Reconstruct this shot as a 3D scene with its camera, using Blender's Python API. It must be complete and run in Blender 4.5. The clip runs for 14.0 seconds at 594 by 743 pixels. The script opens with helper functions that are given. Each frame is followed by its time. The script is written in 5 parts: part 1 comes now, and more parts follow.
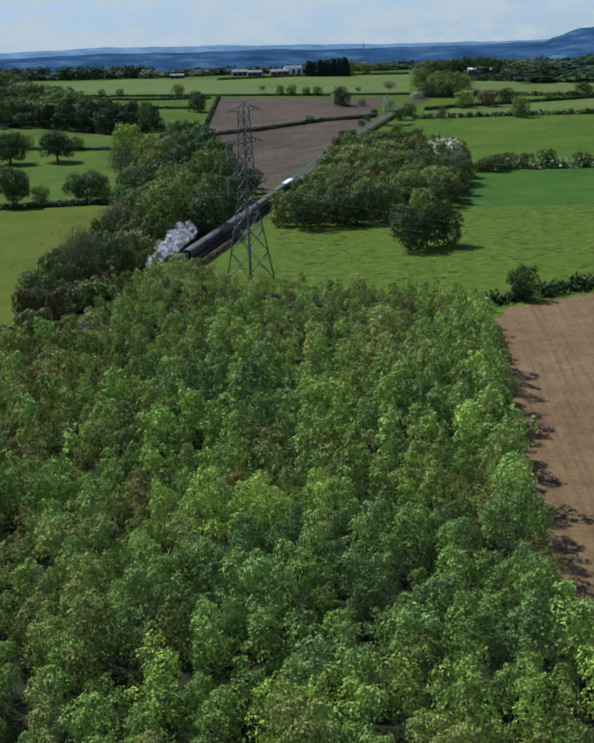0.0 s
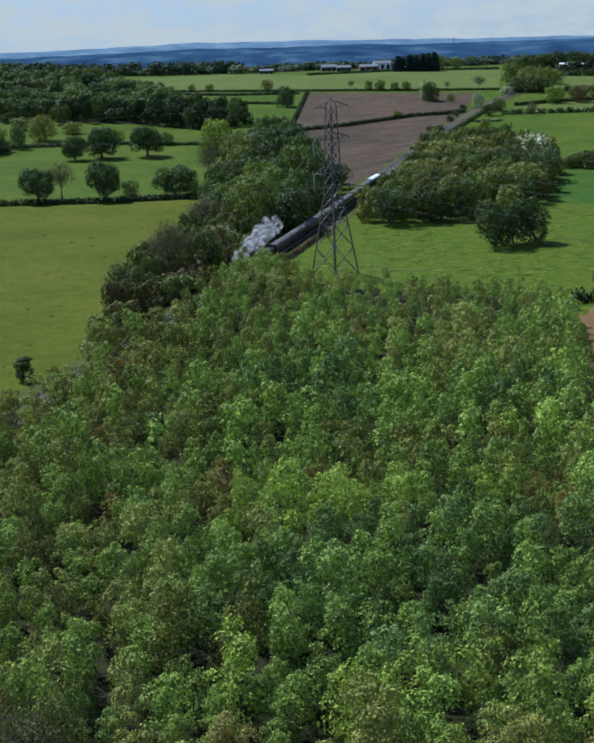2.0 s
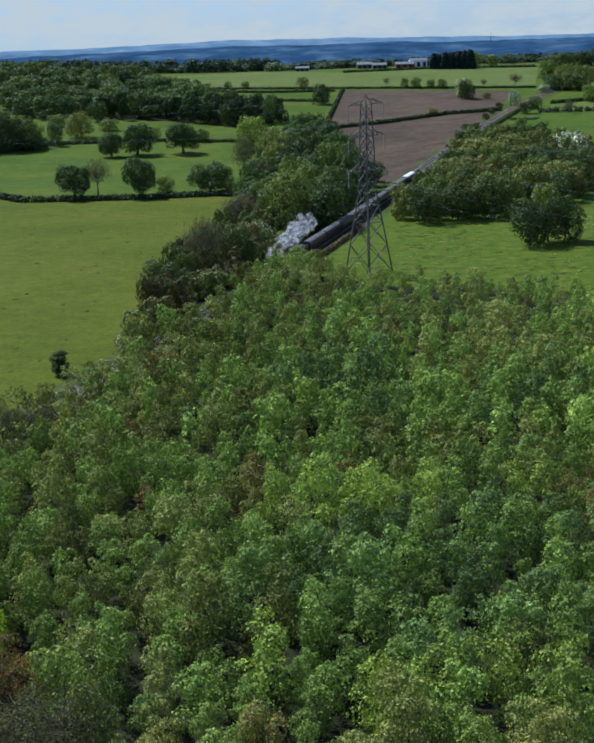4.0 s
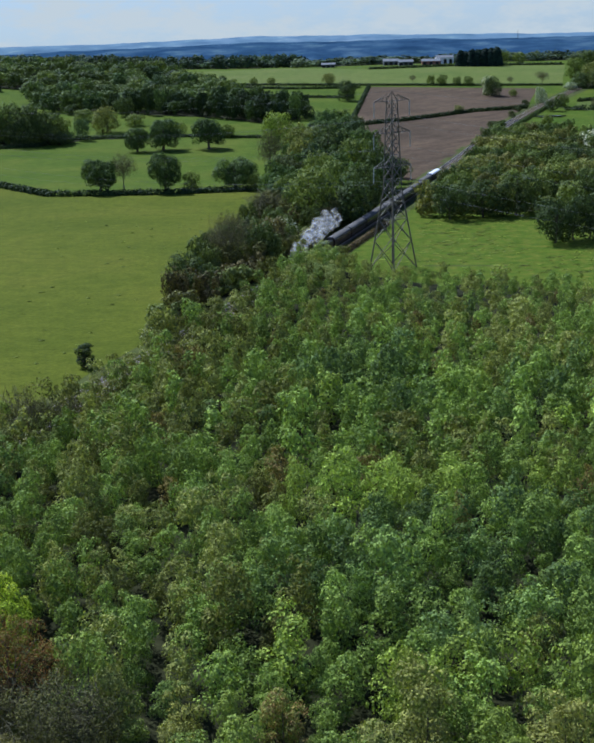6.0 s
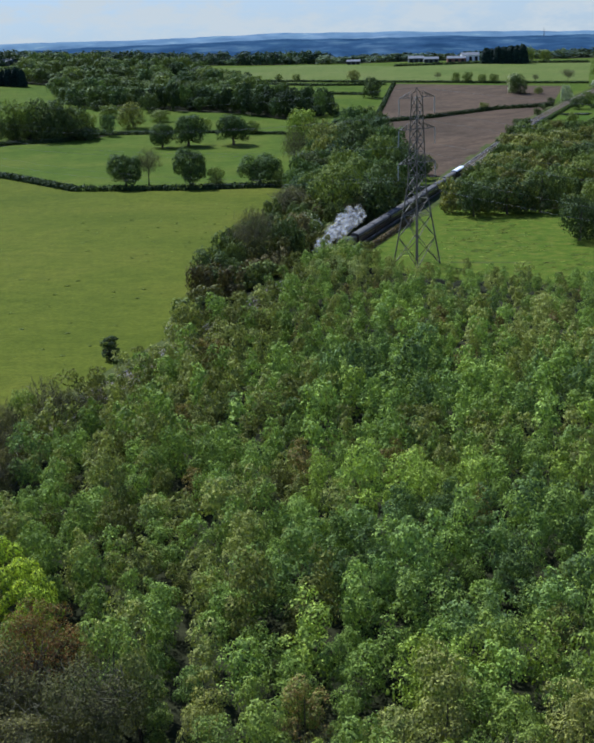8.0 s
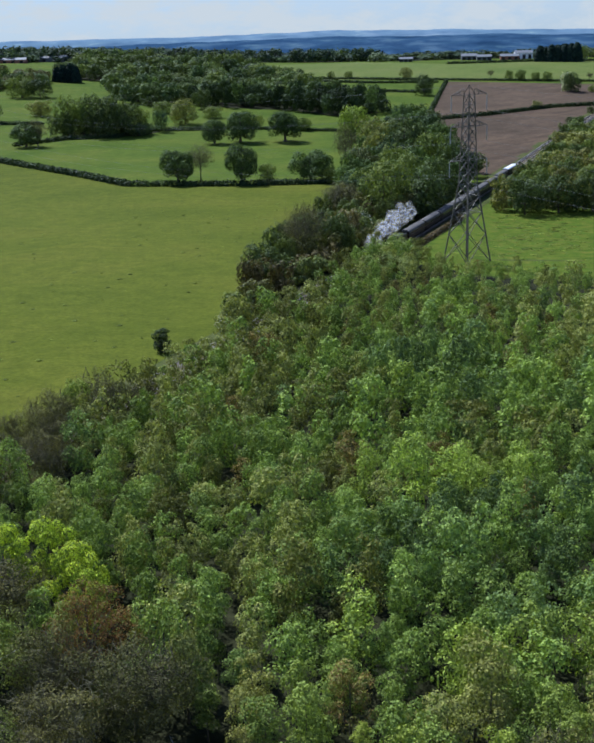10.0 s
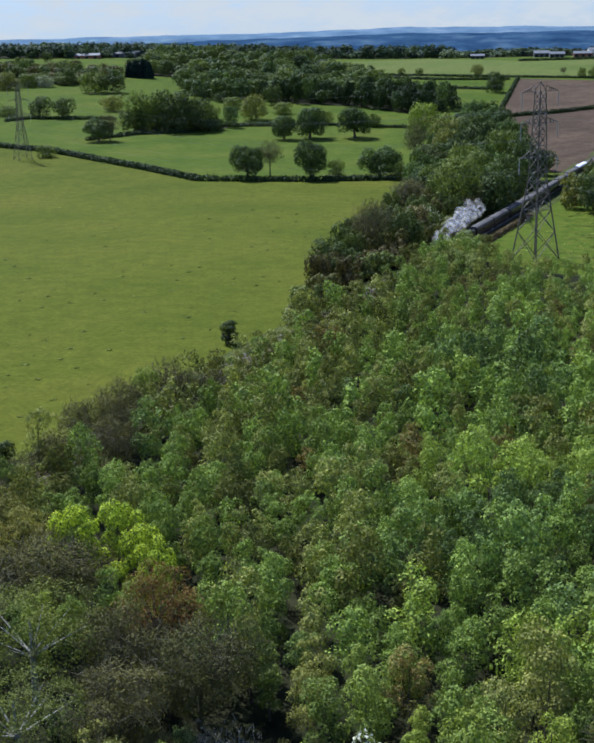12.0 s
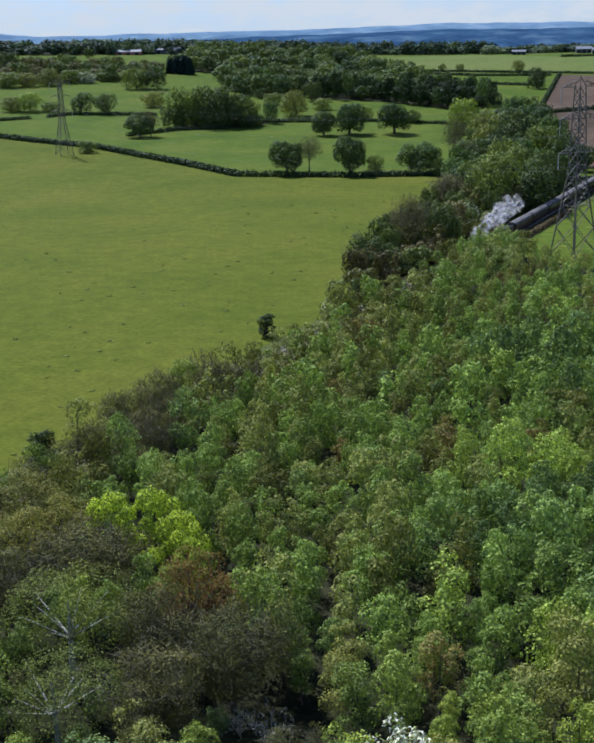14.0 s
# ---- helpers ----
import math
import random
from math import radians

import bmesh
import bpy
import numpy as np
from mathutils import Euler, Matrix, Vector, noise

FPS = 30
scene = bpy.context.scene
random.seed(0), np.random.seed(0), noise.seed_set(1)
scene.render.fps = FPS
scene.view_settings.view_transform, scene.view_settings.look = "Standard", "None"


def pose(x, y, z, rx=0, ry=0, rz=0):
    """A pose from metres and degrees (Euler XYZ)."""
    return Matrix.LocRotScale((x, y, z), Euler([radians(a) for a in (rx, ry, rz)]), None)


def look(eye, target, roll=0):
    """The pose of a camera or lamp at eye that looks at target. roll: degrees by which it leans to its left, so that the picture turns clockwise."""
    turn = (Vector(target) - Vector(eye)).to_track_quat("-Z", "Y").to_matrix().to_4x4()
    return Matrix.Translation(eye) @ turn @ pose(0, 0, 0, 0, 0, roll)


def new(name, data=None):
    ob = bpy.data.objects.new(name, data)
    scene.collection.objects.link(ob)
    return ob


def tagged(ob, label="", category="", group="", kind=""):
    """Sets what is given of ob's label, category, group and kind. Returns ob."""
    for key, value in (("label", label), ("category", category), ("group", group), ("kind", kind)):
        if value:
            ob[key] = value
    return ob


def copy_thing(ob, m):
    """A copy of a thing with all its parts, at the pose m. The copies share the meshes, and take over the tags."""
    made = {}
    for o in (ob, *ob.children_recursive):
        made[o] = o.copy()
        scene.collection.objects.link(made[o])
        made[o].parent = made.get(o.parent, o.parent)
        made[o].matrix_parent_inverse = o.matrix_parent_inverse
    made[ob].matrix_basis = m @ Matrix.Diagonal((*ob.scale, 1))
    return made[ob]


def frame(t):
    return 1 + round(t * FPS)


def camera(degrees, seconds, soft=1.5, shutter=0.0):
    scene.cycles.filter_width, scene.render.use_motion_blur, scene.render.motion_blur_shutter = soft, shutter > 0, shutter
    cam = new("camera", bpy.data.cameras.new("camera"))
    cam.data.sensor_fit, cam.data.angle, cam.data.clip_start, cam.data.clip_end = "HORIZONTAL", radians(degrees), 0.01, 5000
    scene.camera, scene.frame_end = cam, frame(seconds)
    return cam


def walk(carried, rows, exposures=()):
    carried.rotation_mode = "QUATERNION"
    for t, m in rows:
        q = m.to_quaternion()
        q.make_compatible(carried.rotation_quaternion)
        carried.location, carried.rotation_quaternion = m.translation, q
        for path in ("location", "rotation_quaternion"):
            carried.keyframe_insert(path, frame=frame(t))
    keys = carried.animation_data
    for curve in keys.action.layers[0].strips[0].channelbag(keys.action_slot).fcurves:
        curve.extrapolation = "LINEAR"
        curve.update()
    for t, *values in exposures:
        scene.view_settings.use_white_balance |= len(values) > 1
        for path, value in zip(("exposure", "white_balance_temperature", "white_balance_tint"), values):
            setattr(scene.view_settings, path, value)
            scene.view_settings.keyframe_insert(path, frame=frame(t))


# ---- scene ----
cam = camera(28.0, 14.0, soft=2.5)
# seconds, place in metres, yaw, pitch, roll in degrees
ROWS = [
    (0.0, -0.37, 1.24, 59.28, -0.181, -15.06, -1.962),
    (0.5, -0.23, 0.51, 59.44, 0.572, -15.076, -2.05),
    (1.0, -0.11, -0.1, 59.56, 2.059, -15.13, -2.095),
    (1.5, -0.01, -0.6, 59.64, 3.269, -15.163, -2.097),
    (2.0, 0.08, -1.01, 59.7, 4.024, -15.152, -2.112),
    (2.5, 0.14, -1.36, 59.74, 4.578, -15.159, -2.122),
    (5.0, 0.27, -2.7, 59.69, 6.248, -15.269, -1.913),
    (5.5, 0.27, -2.97, 59.66, 6.543, -15.305, -1.816),
    (6.0, 0.26, -3.27, 59.62, 6.833, -15.333, -1.772),
    (6.5, 0.26, -3.59, 59.58, 7.128, -15.362, -1.701),
    (7.0, 0.25, -3.95, 59.54, 7.456, -15.396, -1.648),
    (9.5, 0.27, -6.24, 59.37, 9.388, -15.496, -1.449),
    (10.0, 0.3, -6.78, 59.34, 10.327, -15.504, -1.392),
    (10.5, 0.35, -7.33, 59.31, 11.235, -15.522, -1.363),
    (11.0, 0.42, -7.89, 59.28, 12.098, -15.537, -1.335),
    (11.5, 0.51, -8.44, 59.25, 12.895, -15.566, -1.296),
    (12.0, 0.63, -8.96, 59.21, 13.582, -15.588, -1.249),
    (12.5, 0.77, -9.45, 59.17, 14.121, -15.596, -1.258),
    (13.0, 0.94, -9.88, 59.12, 14.598, -15.612, -1.295),
    (13.5, 1.15, -10.25, 59.07, 15.058, -15.634, -1.277),
    (14.0, 1.39, -10.52, 58.99, 15.507, -15.708, -1.351),
]
walk(cam, [(t, pose(x, y, z, 90 + pitch, 0, yaw) @ pose(0, 0, 0, 0, 0, roll)) for t, x, y, z, yaw, pitch, roll in ROWS], [(0.0, 0.44, 5310, 6), (7.0, 0.58, 5370, 8), (10.0, 0.66, 5460, 10), (14.0, 0.72, 5480, 13)])

# ---- light: a late-spring afternoon, sun ahead to the left, broken high cloud ----
SUN_ELEVATION, SUN_AZIMUTH = 48.0, 316.0      # degrees; azimuth clockwise from the line of sight at the start
world = bpy.data.worlds.new("sky")
scene.world = world
world.use_nodes = True
wn, wl = world.node_tree.nodes, world.node_tree.links
wn.clear()
sky = wn.new("ShaderNodeTexSky")
sky.sky_type, sky.sun_disc = "NISHITA", False
sky.sun_elevation, sky.sun_rotation = radians(SUN_ELEVATION), radians(SUN_AZIMUTH)
sky.air_density, sky.dust_density, sky.ozone_density = 1.0, 0.6, 1.5
coord = wn.new("ShaderNodeTexCoord")
stretch = wn.new("ShaderNodeMapping")
stretch.inputs["Scale"].default_value = (12, 12, 32)
wl.new(coord.outputs["Generated"], stretch.inputs["Vector"])
cloud = wn.new("ShaderNodeTexNoise")
cloud.inputs["Scale"].default_value, cloud.inputs["Detail"].default_value, cloud.inputs["Roughness"].default_value = 1.6, 9, 0.66
wl.new(stretch.outputs["Vector"], cloud.inputs["Vector"])
cover = wn.new("ShaderNodeValToRGB")
cover.color_ramp.elements[0].position, cover.color_ramp.elements[1].position = 0.43, 0.58
cover.color_ramp.elements[0].color, cover.color_ramp.elements[1].color = (0.7, 0.7, 0.7, 1), (1, 1, 1, 1)
wl.new(cloud.outputs["Fac"], cover.inputs["Fac"])
blend = wn.new("ShaderNodeMixRGB")
blend.inputs["Color2"].default_value = (9.8, 10.0, 9.5, 1)
# the cloud rows close up towards the horizon and open to blue overhead
split = wn.new("ShaderNodeSeparateXYZ")
wl.new(coord.outputs["Generated"], split.inputs["Vector"])
thin = wn.new("ShaderNodeMapRange")
thin.inputs["From Min"].default_value, thin.inputs["From Max"].default_value = 0.08, 0.45
thin.inputs["To Min"].default_value, thin.inputs["To Max"].default_value = 1.0, 0.12
wl.new(split.outputs["Z"], thin.inputs["Value"])
amount = wn.new("ShaderNodeMath")
amount.operation = "MULTIPLY"
wl.new(cover.outputs["Color"], amount.inputs[0])
wl.new(thin.outputs["Result"], amount.inputs[1])
wl.new(amount.outputs["Value"], blend.inputs["Fac"])
cool = wn.new("ShaderNodeMixRGB")
cool.blend_type = "MULTIPLY"
cool.inputs["Fac"].default_value = 1.0
cool.inputs["Color2"].default_value = (0.72, 1.2, 2.15, 1)
wl.new(sky.outputs["Color"], cool.inputs["Color1"])
wl.new(cool.outputs["Color"], blend.inputs["Color1"])
back = wn.new("ShaderNodeBackground")
back.inputs["Strength"].default_value = 0.042
wl.new(blend.outputs["Color"], back.inputs["Color"])
wout = wn.new("ShaderNodeOutputWorld")
wl.new(back.outputs["Background"], wout.inputs["Surface"])

sun = new("sun", bpy.data.lights.new("sun", "SUN"))
sun.data.energy, sun.data.angle, sun.data.color = 5.0, radians(0.6), (1.0, 0.95, 0.87)
_el, _az = radians(SUN_ELEVATION), radians(SUN_AZIMUTH)
SUN_DIR = Vector((math.sin(_az) * math.cos(_el), math.cos(_az) * math.cos(_el), math.sin(_el)))
sun.matrix_world = look(SUN_DIR * 300, (0, 0, 0))

# ---- materials ----


def nodes_of(name, rough=0.85, metal=0.0):
    m = bpy.data.materials.new(name)
    m.use_nodes = True
    nt = m.node_tree
    b = nt.nodes["Principled BSDF"]
    b.inputs["Roughness"].default_value, b.inputs["Metallic"].default_value = rough, metal
    b.inputs["Specular IOR Level"].default_value = 0.25
    return m, nt.nodes, nt.links, b


def noise_node(n, l, scale, detail=4, rough=0.55, space="Object", squeeze=None, turn=0.0):
    c = n.new("ShaderNodeTexCoord")
    if space == "World":
        g = n.new("ShaderNodeNewGeometry")
        src = g.outputs["Position"]
    else:
        src = c.outputs[space]
    if squeeze:
        mp = n.new("ShaderNodeMapping")
        mp.vector_type = "TEXTURE"
        mp.inputs["Scale"].default_value = [1 / k for k in squeeze]
        mp.inputs["Rotation"].default_value = (0, 0, turn)
        l.new(src, mp.inputs["Vector"])
        src = mp.outputs["Vector"]
    t = n.new("ShaderNodeTexNoise")
    t.inputs["Scale"].default_value, t.inputs["Detail"].default_value, t.inputs["Roughness"].default_value = scale, detail, rough
    l.new(src, t.inputs["Vector"])
    return t


def ramp(n, l, fac, stops):
    r = n.new("ShaderNodeValToRGB")
    e = r.color_ramp.elements
    while len(e) < len(stops):
        e.new(0.5)
    for k, (p, c) in zip(e, stops):
        k.position, k.color = p, (*c, 1)
    l.new(fac, r.inputs["Fac"])
    return r


def mix(n, l, kind, fac, a, b):
    m = n.new("ShaderNodeMixRGB")
    m.blend_type = kind
    if isinstance(fac, (int, float)):
        m.inputs["Fac"].default_value = fac
    else:
        l.new(fac, m.inputs["Fac"])
    for key, v in (("Color1", a), ("Color2", b)):
        if isinstance(v, tuple):
            m.inputs[key].default_value = (*v, 1)
        else:
            l.new(v, m.inputs[key])
    return m.outputs["Color"]


def bump(n, l, b, height, strength, distance):
    u = n.new("ShaderNodeBump")
    u.inputs["Strength"].default_value, u.inputs["Distance"].default_value = strength, distance
    l.new(height, u.inputs["Height"])
    l.new(u.outputs["Normal"], b.inputs["Normal"])


def ground_material(name, dark, mid, light, patch=0.03, grain=1.2, streak=None, turn=0.0, relief=0.25):
    """Grass, crop or soil: broad patches, streaks and a fine grain, in world metres."""
    m, n, l, b = nodes_of(name, 0.95)
    b.inputs["Specular IOR Level"].default_value = 0.03
    broad = noise_node(n, l, patch, 5, 0.6, "World")
    c = ramp(n, l, broad.outputs["Fac"], [(0.32, dark), (0.5, mid), (0.7, light)]).outputs["Color"]
    fine = noise_node(n, l, grain, 5, 0.7, "World")
    f = ramp(n, l, fine.outputs["Fac"], [(0.3, (0.62, 0.62, 0.62)), (0.7, (1.25, 1.25, 1.25))]).outputs["Color"]
    c = mix(n, l, "MULTIPLY", 0.8, c, f)
    mid_n = noise_node(n, l, 0.22, 4, 0.6, "World")
    g = ramp(n, l, mid_n.outputs["Fac"], [(0.35, (0.82, 0.84, 0.8)), (0.65, (1.12, 1.1, 1.08))]).outputs["Color"]
    c = mix(n, l, "MULTIPLY", 0.9, c, g)
    if streak:
        s = noise_node(n, l, 1.0, 4, 0.6, "World", streak, turn)
        k = ramp(n, l, s.outputs["Fac"], [(0.3, (0.72, 0.72, 0.72)), (0.5, (1, 1, 1)), (0.72, (1.22, 1.22, 1.22))]).outputs["Color"]
        c = mix(n, l, "MULTIPLY", 0.85, c, k)
    l.new(c, b.inputs["Base Color"])
    bump(n, l, b, fine.outputs["Fac"], relief, 0.4)
    return m


def plain(name, colour, rough=0.7, metal=0.0, vary=0.3, scale=0.8, space="Object"):
    m, n, l, b = nodes_of(name, rough, metal)
    a = noise_node(n, l, scale, 5, 0.65, space)
    k = ramp(n, l, a.outputs["Fac"], [(0.3, (1 - vary,) * 3), (0.7, (1 + vary,) * 3)]).outputs["Color"]
    l.new(mix(n, l, "MULTIPLY", 1.0, colour, k), b.inputs["Base Color"])
    bump(n, l, b, a.outputs["Fac"], 0.2, 0.05)
    return m


def leaf_material():
    """Foliage: the tree's own colour, turned a little from leaf to leaf and from tree to tree, with some light let through."""
    m, n, l, b = nodes_of("leaves", 0.62)
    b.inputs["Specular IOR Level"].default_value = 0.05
    # gloss tinted blue: puts the cool of skylit shade into the leaf colour
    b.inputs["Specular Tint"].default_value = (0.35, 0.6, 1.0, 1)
    own = n.new("ShaderNodeAttribute")
    own.attribute_name = "leaf_colour"
    geo = n.new("ShaderNodeNewGeometry")
    leaf = ramp(n, l, geo.outputs["Random Per Island"], [(0.0, (0.56, 0.59, 0.66)), (0.5, (1, 1, 1)), (1.0, (1.6, 1.54, 1.35))]).outputs["Color"]
    c = mix(n, l, "MULTIPLY", 1.0, own.outputs["Color"], leaf)
    info = n.new("ShaderNodeObjectInfo")
    tree = ramp(n, l, info.outputs["Random"], [(0.0, (0.75, 0.78, 0.72)), (0.35, (0.95, 0.96, 0.9)), (0.7, (1.04, 1.0, 0.9)), (1.0, (1.1, 1.08, 0.92))]).outputs["Color"]
    c = mix(n, l, "MULTIPLY", 1.0, c, tree)
    c = mix(n, l, "MULTIPLY", 1.0, c, (1.17, 1.14, 1.2))
    l.new(c, b.inputs["Base Color"])
    through_leaf = n.new("ShaderNodeBsdfTranslucent")
    l.new(mix(n, l, "MULTIPLY", 1.0, c, (1.25, 1.35, 0.5)), through_leaf.inputs["Color"])
    both = n.new("ShaderNodeMixShader")
    both.inputs["Fac"].default_value = 0.16
    l.new(b.outputs["BSDF"], both.inputs[1])
    l.new(through_leaf.outputs["BSDF"], both.inputs[2])
    l.new(both.outputs["Shader"], n["Material Output"].inputs["Surface"])
    return m


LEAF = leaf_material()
BARK = plain("bark", (0.085, 0.07, 0.055), 0.9, 0, 0.4, 2.0)
BARK_PALE = plain("pale_bark", (0.34, 0.33, 0.27), 0.85, 0, 0.35, 1.5)
TWIG = plain("twigs", (0.1, 0.094, 0.052), 0.9, 0, 0.35, 1.0)
GRASS = ground_material("pasture", (0.0502, 0.0822, 0.0083), (0.0670, 0.0981, 0.0105), (0.0870, 0.1074, 0.0143))
GRASS_WORN = ground_material("grazed_meadow", (0.0641, 0.0826, 0.0075), (0.0795, 0.0958, 0.0094), (0.0945, 0.1026, 0.0122), 0.02, 0.9)
GRASS_RICH = ground_material("rich_grass", (0.0480, 0.0836, 0.0083), (0.0656, 0.1004, 0.0107), (0.0919, 0.1103, 0.0143), 0.03, 1.1)
GRASS_ROUGH = ground_material("rough_grass", (0.0495, 0.0875, 0.0081), (0.0709, 0.1029, 0.0101), (0.1129, 0.1184, 0.0188), 0.3, 1.6)
GRASS_LUSH = ground_material("lush_grass", (0.0347, 0.0779, 0.0100), (0.0451, 0.0898, 0.0114), (0.0651, 0.1017, 0.0136), 0.035, 1.1)
GRASS_PALE = ground_material("pale_grass", (0.0792, 0.1096, 0.0233), (0.0974, 0.1240, 0.0284), (0.1158, 0.1297, 0.0388), 0.02, 0.8)
SOIL = ground_material("tilled_soil", (0.125, 0.078, 0.036), (0.152, 0.095, 0.044), (0.18, 0.116, 0.057), 0.02, 1.5, (0.02, 0.9, 1), 1.48)
SOIL_TRACK = ground_material("pressed_soil", (0.115, 0.068, 0.034), (0.14, 0.083, 0.041), (0.165, 0.1, 0.05), 0.3, 1.5)
SOIL_FAR = ground_material("ploughed_soil", (0.0623, 0.0455, 0.0308), (0.0783, 0.0561, 0.0382), (0.1025, 0.0715, 0.0468), 0.012, 0.7, (0.01, 0.12, 1), 1.0)
# litter near black: the deep shade below the canopy is put into its colour
SHADED_LITTER = ground_material("woodland_floor", (0.014, 0.017, 0.008), (0.024, 0.026, 0.012), (0.036, 0.038, 0.018), 0.15, 1.5)
BALLAST = ground_material("ballast", (0.07, 0.055, 0.033), (0.098, 0.078, 0.047), (0.13, 0.105, 0.065), 0.12, 3.0)
BANK = ground_material("scrubby_bank", (0.042, 0.058, 0.015), (0.062, 0.075, 0.022), (0.1, 0.095, 0.04), 0.2, 1.2)
STEEL = plain("galvanised_steel", (0.12, 0.108, 0.09), 0.5, 0.25, 0.3, 1.0)
RAIL = plain("rail_steel", (0.36, 0.31, 0.27), 0.35, 0.8, 0.2, 0.5)
SLEEPER = plain("sleeper", (0.2, 0.17, 0.14), 0.9, 0, 0.3, 0.7)
GLASS_INS = plain("insulator_glass", (0.33, 0.34, 0.33), 0.25, 0, 0.1, 3.0)
WIRE = plain("conductor", (0.11, 0.115, 0.12), 0.6, 0.2, 0.1, 0.5)
COACH = plain("coach_paint", (0.03, 0.018, 0.016), 0.5, 0, 0.2, 0.6)
COACH_CREAM = plain("coach_cream", (0.12, 0.1, 0.08), 0.4, 0, 0.15, 0.6)
COACH_ROOF = plain("coach_roof", (0.085, 0.08, 0.075), 0.9, 0, 0.3, 0.5)
UNDER = plain("underframe", (0.02, 0.02, 0.02), 0.8, 0, 0.4, 1.0)
LOCO = plain("engine_paint", (0.018, 0.022, 0.018), 0.3, 0.1, 0.3, 1.0)
WINDOW = plain("dark_glass", (0.02, 0.025, 0.03), 0.08, 0, 0.1, 1.0)
WHITE = plain("white_paint", (0.72, 0.73, 0.74), 0.5, 0, 0.12, 0.6)
ROOF_PALE = plain("fibre_cement_roof", (0.13, 0.14, 0.155), 0.7, 0, 0.2, 0.2)
WALL_DARK = plain("shed_wall", (0.12, 0.13, 0.12), 0.8, 0, 0.3, 0.2)
BRICK = plain("brick_wall", (0.25, 0.12, 0.08), 0.85, 0, 0.3, 0.5)
TILE = plain("roof_tile", (0.16, 0.09, 0.07), 0.8, 0, 0.3, 0.5)


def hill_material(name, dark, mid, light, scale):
    """Far woods and fields, blue haze painted in: broad belts, and small pale fields between them."""
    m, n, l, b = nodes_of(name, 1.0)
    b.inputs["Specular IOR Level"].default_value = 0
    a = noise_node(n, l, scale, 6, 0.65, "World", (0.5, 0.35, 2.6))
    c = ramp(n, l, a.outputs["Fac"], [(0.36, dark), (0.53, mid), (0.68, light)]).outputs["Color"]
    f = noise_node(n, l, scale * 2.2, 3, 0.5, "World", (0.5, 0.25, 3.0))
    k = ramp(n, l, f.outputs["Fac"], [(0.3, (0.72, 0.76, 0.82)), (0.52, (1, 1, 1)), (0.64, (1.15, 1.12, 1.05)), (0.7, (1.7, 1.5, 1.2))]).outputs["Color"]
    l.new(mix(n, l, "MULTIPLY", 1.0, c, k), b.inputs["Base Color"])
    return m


# blue of distance haze is put into these colours, paler with range
HILL_NEAR = hill_material("haze_blue_vale", (0.0130, 0.0300, 0.0460), (0.0230, 0.0470, 0.0700), (0.0500, 0.0880, 0.1100), 0.02)
HILL_MID = hill_material("haze_blue_hills", (0.0180, 0.0410, 0.0779), (0.0295, 0.0615, 0.1107), (0.0615, 0.1025, 0.1476), 0.012)
HILL_FAR = hill_material("haze_pale_hills", (0.1, 0.16, 0.22), (0.12, 0.185, 0.25), (0.15, 0.21, 0.27), 0.01)


def steam_material():
    m, n, l, b = nodes_of("steam", 1.0)
    b.inputs["Base Color"].default_value = (0.93, 0.93, 0.91, 1)
    a = noise_node(n, l, 0.55, 8, 0.7, "World")
    clear = n.new("ShaderNodeBsdfTransparent")
    both = n.new("ShaderNodeMixShader")
    k = ramp(n, l, a.outputs["Fac"], [(0.4, (0.0, 0.0, 0.0)), (0.7, (0.1, 0.1, 0.1))])
    glow = n.new("ShaderNodeBsdfTranslucent")
    glow.inputs["Color"].default_value = (0.9, 0.89, 0.86, 1)
    body = n.new("ShaderNodeAddShader")
    l.new(b.outputs["BSDF"], body.inputs[0])
    l.new(glow.outputs["BSDF"], body.inputs[1])
    l.new(k.outputs["Color"], both.inputs["Fac"])
    l.new(clear.outputs["BSDF"], both.inputs[1])
    l.new(body.outputs["Shader"], both.inputs[2])
    l.new(both.outputs["Shader"], n["Material Output"].inputs["Surface"])
    return m


STEAM = steam_material()

# ---- helpers of this scene ----


def ease(u):
    u = min(max(u, 0), 1)
    return u * u * (3 - 2 * u)


def lie(x, y):
    """Height of the ground: level in the vale, a gentle rise to a crest 1.3 km off, higher to the west, then falling away."""
    s = -0.17365 * x + 0.98481 * y
    return (36 + 12 * ease((-x - 150) / 500)) * ease((s - 420) / 900) - 90 * ease((s - 1500) / 900)


def part(name, bm, material, parent=None, label="", smooth=False):
    me = bpy.data.meshes.new(name)
    bm.to_mesh(me)
    bm.free()
    me.materials.append(material)
    if smooth:
        me.polygons.foreach_set("use_smooth", [True] * len(me.polygons))
    ob = new(name, me)
    if parent:
        ob.parent = parent
    if label:
        ob["label"] = label
    return ob


